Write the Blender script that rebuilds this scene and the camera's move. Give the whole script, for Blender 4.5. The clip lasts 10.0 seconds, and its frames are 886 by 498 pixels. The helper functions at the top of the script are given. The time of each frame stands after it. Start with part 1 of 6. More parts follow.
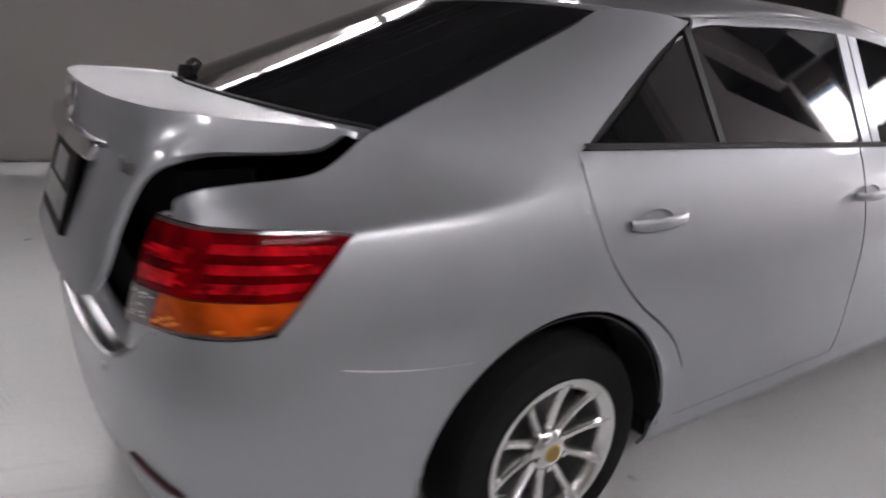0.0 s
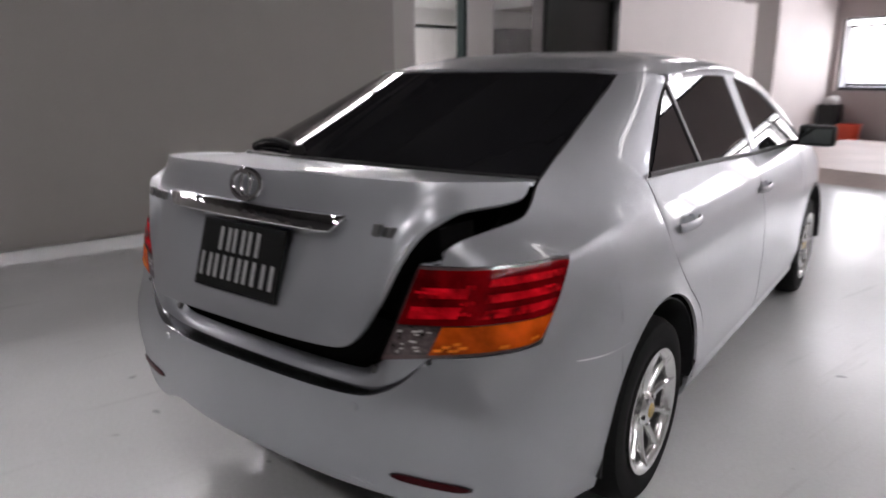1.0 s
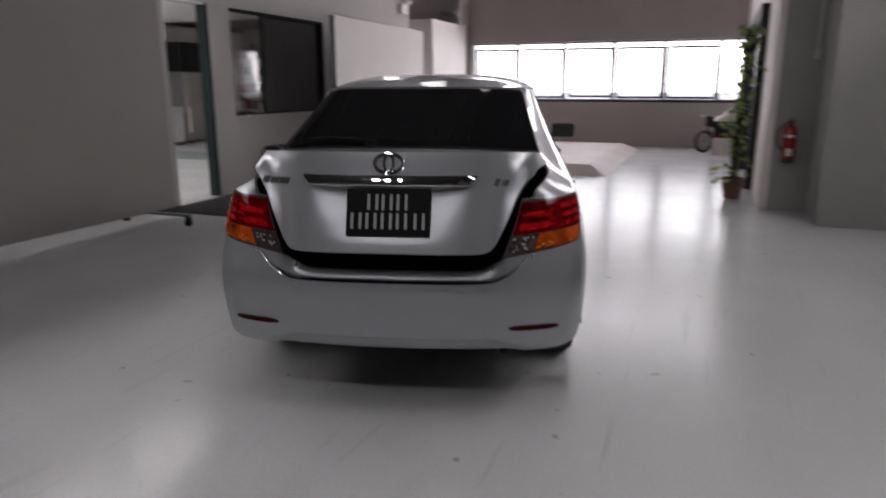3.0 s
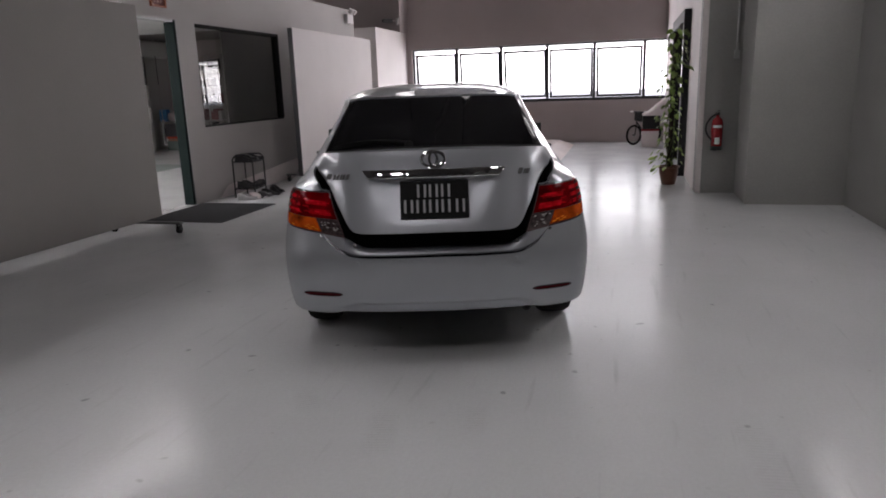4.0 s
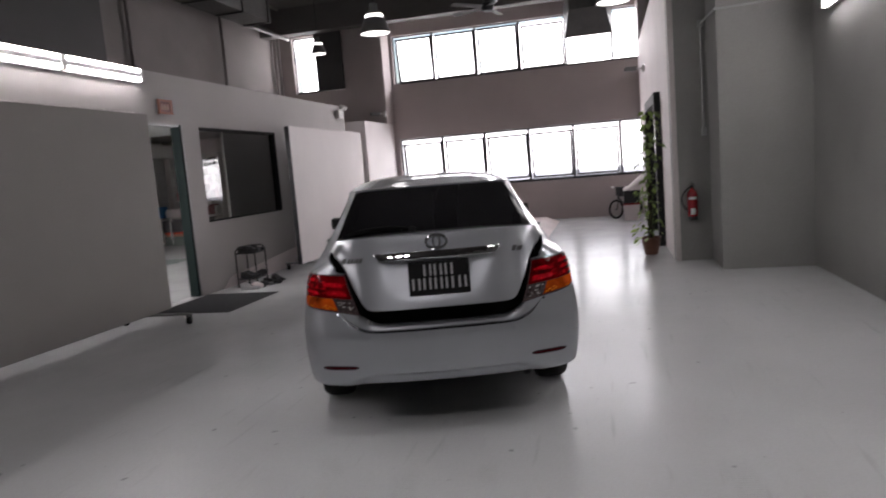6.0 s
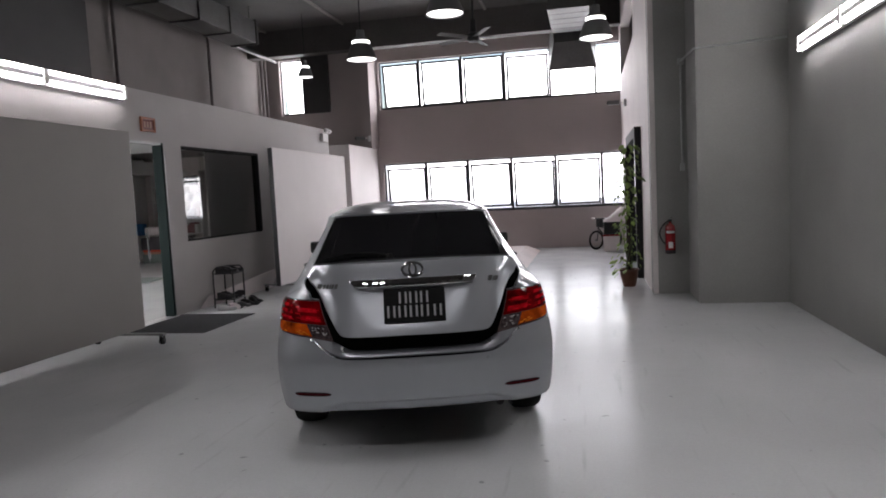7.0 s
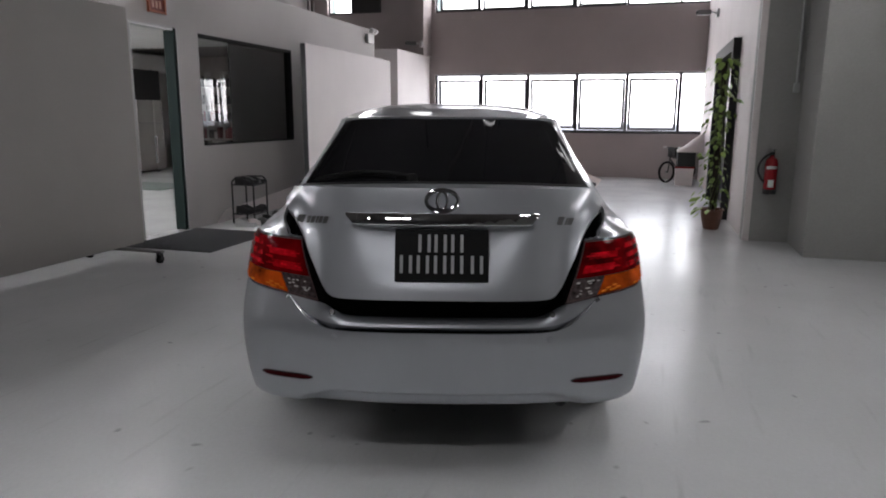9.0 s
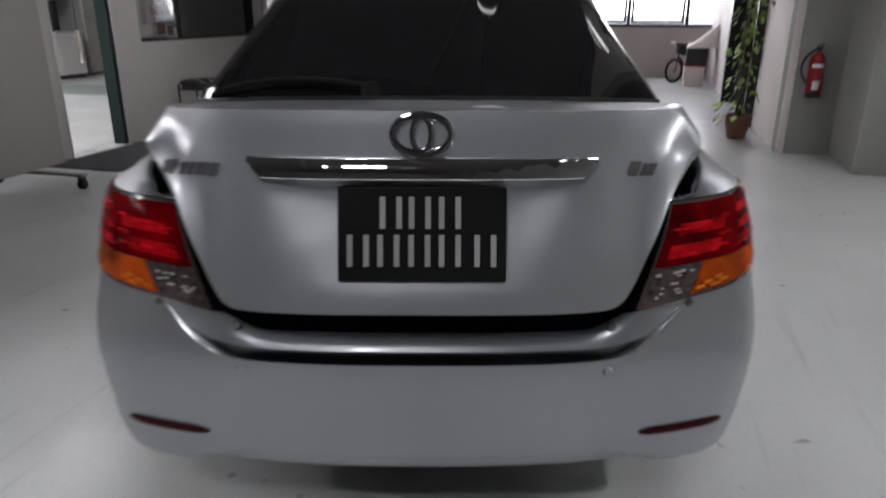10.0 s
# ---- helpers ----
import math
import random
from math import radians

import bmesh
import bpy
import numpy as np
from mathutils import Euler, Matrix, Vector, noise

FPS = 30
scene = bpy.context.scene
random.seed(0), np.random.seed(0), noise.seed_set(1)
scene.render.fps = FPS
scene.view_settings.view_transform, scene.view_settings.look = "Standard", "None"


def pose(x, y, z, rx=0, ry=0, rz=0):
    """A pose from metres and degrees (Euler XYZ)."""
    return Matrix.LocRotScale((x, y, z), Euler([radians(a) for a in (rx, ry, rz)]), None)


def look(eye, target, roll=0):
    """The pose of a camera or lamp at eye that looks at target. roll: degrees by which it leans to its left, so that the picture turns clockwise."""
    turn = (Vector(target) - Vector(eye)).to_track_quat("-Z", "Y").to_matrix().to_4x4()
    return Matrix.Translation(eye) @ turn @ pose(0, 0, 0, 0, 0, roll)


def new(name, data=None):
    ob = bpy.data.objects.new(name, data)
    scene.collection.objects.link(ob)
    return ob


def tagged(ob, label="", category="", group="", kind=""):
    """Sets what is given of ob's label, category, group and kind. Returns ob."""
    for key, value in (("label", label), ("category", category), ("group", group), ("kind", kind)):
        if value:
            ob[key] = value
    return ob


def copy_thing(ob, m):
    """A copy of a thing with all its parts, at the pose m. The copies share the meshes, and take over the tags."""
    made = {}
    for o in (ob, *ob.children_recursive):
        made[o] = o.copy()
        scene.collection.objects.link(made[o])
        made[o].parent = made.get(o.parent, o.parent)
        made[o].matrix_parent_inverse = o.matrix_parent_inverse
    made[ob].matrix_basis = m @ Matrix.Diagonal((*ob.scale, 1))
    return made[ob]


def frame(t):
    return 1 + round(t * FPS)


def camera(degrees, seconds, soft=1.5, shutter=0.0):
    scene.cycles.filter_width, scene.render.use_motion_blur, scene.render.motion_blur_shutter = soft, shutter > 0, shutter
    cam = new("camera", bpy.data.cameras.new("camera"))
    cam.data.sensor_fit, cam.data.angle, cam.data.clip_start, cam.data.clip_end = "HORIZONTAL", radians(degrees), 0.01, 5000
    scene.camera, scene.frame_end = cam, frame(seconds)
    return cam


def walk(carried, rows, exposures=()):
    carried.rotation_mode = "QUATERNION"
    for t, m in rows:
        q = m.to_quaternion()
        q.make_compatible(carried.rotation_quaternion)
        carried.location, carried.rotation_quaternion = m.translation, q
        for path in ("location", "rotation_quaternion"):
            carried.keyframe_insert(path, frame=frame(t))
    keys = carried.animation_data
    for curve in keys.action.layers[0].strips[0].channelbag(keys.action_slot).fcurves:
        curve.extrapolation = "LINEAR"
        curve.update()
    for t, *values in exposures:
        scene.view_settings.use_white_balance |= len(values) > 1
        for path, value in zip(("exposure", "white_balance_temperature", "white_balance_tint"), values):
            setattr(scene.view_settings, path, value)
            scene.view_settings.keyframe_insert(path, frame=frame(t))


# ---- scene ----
cam = camera(65.95, 10.0, soft=1.8, shutter=0.6)
# seconds, eye x y z (metres), yaw, pitch, roll (degrees)
ROWS = [
    (0.0, -0.124, -0.078, 1.320, 71.38, -18.34, -3.35),
    (0.5, -0.128, -0.569, 1.384, 62.14, -19.34, -0.19),
    (1.0, -0.231, -1.074, 1.380, 51.75, -14.43, 0.38),
    (1.5, -0.337, -1.570, 1.387, 42.43, -12.59, 0.28),
    (2.0, -0.500, -2.041, 1.374, 33.75, -11.17, -1.55),
    (2.5, -0.682, -2.446, 1.387, 29.19, -11.55, -1.37),
    (3.0, -0.782, -2.841, 1.404, 21.01, -13.53, 0.12),
    (3.2, -0.912, -2.974, 1.361, 17.46, -13.78, -0.48),
    (4.3, -1.053, -3.809, 1.465, 14.10, -13.16, 2.61),
    (4.5, -1.020, -3.889, 1.458, 14.23, -11.88, 3.56),
    (5.0, -1.019, -3.982, 1.467, 19.37, -11.21, 4.69),
    (5.5, -1.033, -4.018, 1.480, 16.98, -8.94, 4.71),
    (6.0, -1.021, -4.017, 1.490, 13.41, -6.63, 4.61),
    (6.2, -1.010, -4.026, 1.500, 12.45, -5.98, 4.21),
    (7.3, -0.988, -4.003, 1.507, 12.67, -4.56, 2.20),
    (7.5, -1.006, -3.961, 1.481, 15.25, -5.16, 2.07),
    (8.0, -1.052, -3.704, 1.398, 18.94, -10.01, 1.40),
    (8.5, -1.126, -3.291, 1.405, 17.07, -10.36, 1.50),
    (8.7, -1.164, -3.068, 1.363, 15.17, -10.28, 0.95),
    (9.0, -1.259, -2.721, 1.403, 16.62, -11.11, -0.27),
    (9.5, -1.440, -2.223, 1.372, 15.57, -14.55, -0.51),
    (10.0, -1.564, -1.661, 1.331, 15.38, -19.28, -0.09),
]
walk(cam, [(t, pose(x, y, z, 90 + pitch, roll, yaw)) for t, x, y, z, yaw, pitch, roll in ROWS],
     [(0.0, 1.48, 6500, 17), (0.5, 1.44, 6480, 17), (1.0, 1.48, 6480, 17), (1.5, 1.54, 6480, 17), (1.8, 1.50, 6480, 17), (2.4, 1.18, 6480, 17), (3.0, 0.80, 6480, 17), (4.3, 0.78, 6480, 17), (5.0, 0.84, 6480, 17), (6.2, 0.90, 6480, 17), (7.3, 0.92, 6340, 14), (9.0, 0.98, 6320, 13), (10.0, 1.30, 6290, 12)])

# ---- light ----
world = bpy.data.worlds.new("sky")
scene.world = world
world.use_nodes = True
wn = world.node_tree
wn.nodes.clear()
sky = wn.nodes.new("ShaderNodeTexSky")
sky.sky_type = "NISHITA"
sky.sun_disc = False
sky.sun_elevation, sky.sun_rotation = radians(52), radians(200)
sky.dust_density, sky.air_density = 4.0, 1.5
wbg = wn.nodes.new("ShaderNodeBackground")
wbg.inputs["Strength"].default_value = 0.15
wout = wn.nodes.new("ShaderNodeOutputWorld")
wn.links.new(sky.outputs[0], wbg.inputs[0])
wn.links.new(wbg.outputs[0], wout.inputs[0])

sun_data = bpy.data.lights.new("sun", "SUN")
sun_data.energy, sun_data.angle, sun_data.color = 1.2, radians(12), (1.0, 0.97, 0.93)
sun = new("sun", sun_data)
sun.matrix_world = look((0, 0, 40), (8, 24, 0))


def window_lamp(name, x0, x1, y, z0, z1, watts):
    d = bpy.data.lights.new(name, "AREA")
    d.shape, d.size, d.size_y, d.energy = "RECTANGLE", x1 - x0, z1 - z0, watts
    d.color = (1.0, 0.97, 0.96)
    ob = new(name, d)
    ob.matrix_world = look(((x0 + x1) / 2, y, (z0 + z1) / 2), ((x0 + x1) / 2, y - 5, (z0 + z1) / 2 - 1.2))
    return ob


window_lamp("skylight_upper", -6.35, -0.06, 14.28, 3.82, 5.04, 94)
window_lamp("skylight_lower", -6.35, -0.06, 14.30, 1.20, 2.33, 60)
window_lamp("skylight_side", -9.18, -8.52, 14.02, 3.87, 5.32, 18)


# ---- materials ----
def mat(name, rgb, rough=0.5, metal=0.0, grain=0.0, scale=40.0, blotch=0.0, blotch_scale=1.5, bump=0.0,
        coat=0.0, spec=0.5, vary=0.0, trans=0.0, emit=None, power=0.0, rough_vary=0.0, alpha=1.0, ior=1.45):
    m = bpy.data.materials.new(name)
    m.use_nodes = True
    nt = m.node_tree
    b = nt.nodes["Principled BSDF"]
    b.inputs["Roughness"].default_value = rough
    b.inputs["Metallic"].default_value = metal
    b.inputs["Specular IOR Level"].default_value = spec
    b.inputs["Coat Weight"].default_value = coat
    b.inputs["Coat Roughness"].default_value = 0.03
    b.inputs["Transmission Weight"].default_value = trans
    b.inputs["IOR"].default_value = ior
    b.inputs["Base Color"].default_value = (*rgb, 1)
    if emit:
        b.inputs["Emission Color"].default_value = (*emit, 1)
        b.inputs["Emission Strength"].default_value = power
    if not (grain or blotch or bump or vary or rough_vary):
        return m
    co = nt.nodes.new("ShaderNodeTexCoord")

    def noise_node(s, detail=4.0):
        n = nt.nodes.new("ShaderNodeTexNoise")
        n.inputs["Scale"].default_value, n.inputs["Detail"].default_value = s, detail
        nt.links.new(co.outputs["Object"], n.inputs["Vector"])
        return n

    col = nt.nodes.new("ShaderNodeRGB")
    col.outputs[0].default_value = (*rgb, 1)
    last = col.outputs[0]
    for amount, s in ((grain, scale), (blotch, blotch_scale)):
        if amount:
            n = noise_node(s)
            mp = nt.nodes.new("ShaderNodeMapRange")
            mp.inputs["From Min"].default_value, mp.inputs["From Max"].default_value = 0.3, 0.7
            mp.inputs["To Min"].default_value, mp.inputs["To Max"].default_value = 1 - amount, 1 + amount
            nt.links.new(n.outputs["Fac"], mp.inputs["Value"])
            mx = nt.nodes.new("ShaderNodeVectorMath")
            mx.operation = "SCALE"
            nt.links.new(last, mx.inputs[0])
            nt.links.new(mp.outputs[0], mx.inputs["Scale"])
            last = mx.outputs[0]
    if vary:
        oi = nt.nodes.new("ShaderNodeObjectInfo")
        mp = nt.nodes.new("ShaderNodeMapRange")
        mp.inputs["To Min"].default_value, mp.inputs["To Max"].default_value = 1 - vary, 1 + vary
        nt.links.new(oi.outputs["Random"], mp.inputs["Value"])
        mx = nt.nodes.new("ShaderNodeVectorMath")
        mx.operation = "SCALE"
        nt.links.new(last, mx.inputs[0])
        nt.links.new(mp.outputs[0], mx.inputs["Scale"])
        last = mx.outputs[0]
    nt.links.new(last, b.inputs["Base Color"])
    if rough_vary:
        n = noise_node(blotch_scale * 2.3, 6.0)
        mp = nt.nodes.new("ShaderNodeMapRange")
        mp.inputs["From Min"].default_value, mp.inputs["From Max"].default_value = 0.3, 0.7
        mp.inputs["To Min"].default_value, mp.inputs["To Max"].default_value = max(0.02, rough - rough_vary), rough + rough_vary
        nt.links.new(n.outputs["Fac"], mp.inputs["Value"])
        nt.links.new(mp.outputs[0], b.inputs["Roughness"])
    if bump:
        n = noise_node(scale)
        bp = nt.nodes.new("ShaderNodeBump")
        bp.inputs["Strength"].default_value, bp.inputs["Distance"].default_value = bump, 0.004
        nt.links.new(n.outputs["Fac"], bp.inputs["Height"])
        nt.links.new(bp.outputs[0], b.inputs["Normal"])
    return m


def silver_paint():
    """Metallic silver: fine flakes in the colour under a clear coat."""
    m = mat("silver_paint", (0.412, 0.427, 0.451), 0.40, 0.80, grain=0.05, scale=900, blotch=0.03, blotch_scale=3, coat=0.65, spec=0.3, bump=0.02)
    return m


# faint tread marks left by tyres: x, y, turn, half length, half width
SCUFFS = ((-2.04, -1.08, 0.2, 0.24, 0.08), (-0.48, -1.0, 0.09, 0.42, 0.09), (-2.5, -0.86, 0.5, 0.16, 0.07), (-1.66, -0.90, 0.2, 0.14, 0.06))


def tread_mark(nt, co, tone, x, y, turn, half_l, half_w):
    """A short row of faint dark bars, fading at its ends."""
    mp = nt.nodes.new("ShaderNodeMapping")
    mp.vector_type = "TEXTURE"
    mp.inputs["Location"].default_value = (x, y, 0)
    mp.inputs["Rotation"].default_value = (0, 0, turn)
    nt.links.new(co.outputs["Object"], mp.inputs["Vector"])
    xyz = nt.nodes.new("ShaderNodeSeparateXYZ")
    nt.links.new(mp.outputs[0], xyz.inputs[0])

    def calc(op, a, b):
        n = nt.nodes.new("ShaderNodeMath")
        n.operation = op
        for k, v in enumerate((a, b)):
            if isinstance(v, float):
                n.inputs[k].default_value = v
            else:
                nt.links.new(v, n.inputs[k])
        return n.outputs[0]

    masks = []
    for axis, half in (("X", half_w), ("Y", half_l)):
        d = calc("DIVIDE", calc("ABSOLUTE", xyz.outputs[axis], 0.0), half)
        mr = nt.nodes.new("ShaderNodeMapRange")
        mr.inputs["From Min"].default_value, mr.inputs["From Max"].default_value = 1.0, 0.5
        nt.links.new(d, mr.inputs["Value"])
        masks.append(mr.outputs[0])
    bars = calc("GREATER_THAN", calc("SINE", calc("MULTIPLY", xyz.outputs["Y"], 290.0), 0.0), 0.1)
    worn = nt.nodes.new("ShaderNodeTexNoise")
    worn.inputs["Scale"].default_value = 35.0
    nt.links.new(co.outputs["Object"], worn.inputs["Vector"])
    amount = calc("MULTIPLY", calc("MULTIPLY", masks[0], masks[1]), calc("MULTIPLY", bars, worn.outputs["Fac"]))
    return calc("MULTIPLY", tone, calc("SUBTRACT", 1.0, calc("MULTIPLY", amount, 0.17)))


def epoxy_floor():
    """Glossy light-grey epoxy with soft waves, faint dirt and rubbed patches."""
    m = mat("epoxy_floor", (0.57, 0.58, 0.58), 0.215, 0.0, grain=0.03, scale=60, blotch=0.07, blotch_scale=0.7, rough_vary=0.03, coat=0.0, spec=0.21)
    nt = m.node_tree
    b = nt.nodes["Principled BSDF"]
    co = nt.nodes.new("ShaderNodeTexCoord")
    n1 = nt.nodes.new("ShaderNodeTexNoise")
    n1.inputs["Scale"].default_value, n1.inputs["Detail"].default_value = 3.0, 5.0
    n2 = nt.nodes.new("ShaderNodeTexNoise")
    n2.inputs["Scale"].default_value, n2.inputs["Detail"].default_value = 26.0, 3.0
    mixv = nt.nodes.new("ShaderNodeMath")
    mixv.operation = "MULTIPLY_ADD"
    mixv.inputs[1].default_value = 0.30
    nt.links.new(co.outputs["Object"], n1.inputs["Vector"])
    nt.links.new(co.outputs["Object"], n2.inputs["Vector"])
    nt.links.new(n2.outputs["Fac"], mixv.inputs[0])
    nt.links.new(n1.outputs["Fac"], mixv.inputs[2])
    # long faint scuffs and small dark specks
    base_link = b.inputs["Base Color"].links[0].from_socket
    stretch = nt.nodes.new("ShaderNodeMapping")
    stretch.inputs["Scale"].default_value = (9.0, 0.7, 1.0)
    stretch.inputs["Rotation"].default_value = (0, 0, 0.35)
    n3 = nt.nodes.new("ShaderNodeTexNoise")
    n3.inputs["Scale"].default_value, n3.inputs["Detail"].default_value = 1.6, 7.0
    n4 = nt.nodes.new("ShaderNodeTexNoise")
    n4.inputs["Scale"].default_value, n4.inputs["Detail"].default_value = 9.0, 1.0
    nt.links.new(co.outputs["Object"], stretch.inputs["Vector"])
    nt.links.new(stretch.outputs[0], n3.inputs["Vector"])
    nt.links.new(co.outputs["Object"], n4.inputs["Vector"])
    tones = []
    for src, lo, hi, dark in ((n3, 0.62, 0.74, 0.86), (n4, 0.75, 0.80, 0.6)):
        mr = nt.nodes.new("ShaderNodeMapRange")
        mr.inputs["From Min"].default_value, mr.inputs["From Max"].default_value = lo, hi
        mr.inputs["To Min"].default_value, mr.inputs["To Max"].default_value = 1.0, dark
        nt.links.new(src.outputs["Fac"], mr.inputs["Value"])
        tones.append(mr.outputs[0])
    mul = nt.nodes.new("ShaderNodeMath")
    mul.operation = "MULTIPLY"
    nt.links.new(tones[0], mul.inputs[0])
    nt.links.new(tones[1], mul.inputs[1])
    tone = mul.outputs[0]
    for x, y, turn, half_l, half_w in SCUFFS:
        tone = tread_mark(nt, co, tone, x, y, turn, half_l, half_w)
    sc = nt.nodes.new("ShaderNodeVectorMath")
    sc.operation = "SCALE"
    nt.links.new(base_link, sc.inputs[0])
    nt.links.new(tone, sc.inputs["Scale"])
    nt.links.new(sc.outputs[0], b.inputs["Base Color"])
    bp = nt.nodes.new("ShaderNodeBump")
    bp.inputs["Strength"].default_value, bp.inputs["Distance"].default_value = 0.21, 0.012
    nt.links.new(mixv.outputs[0], bp.inputs["Height"])
    nt.links.new(bp.outputs[0], b.inputs["Normal"])
    return m


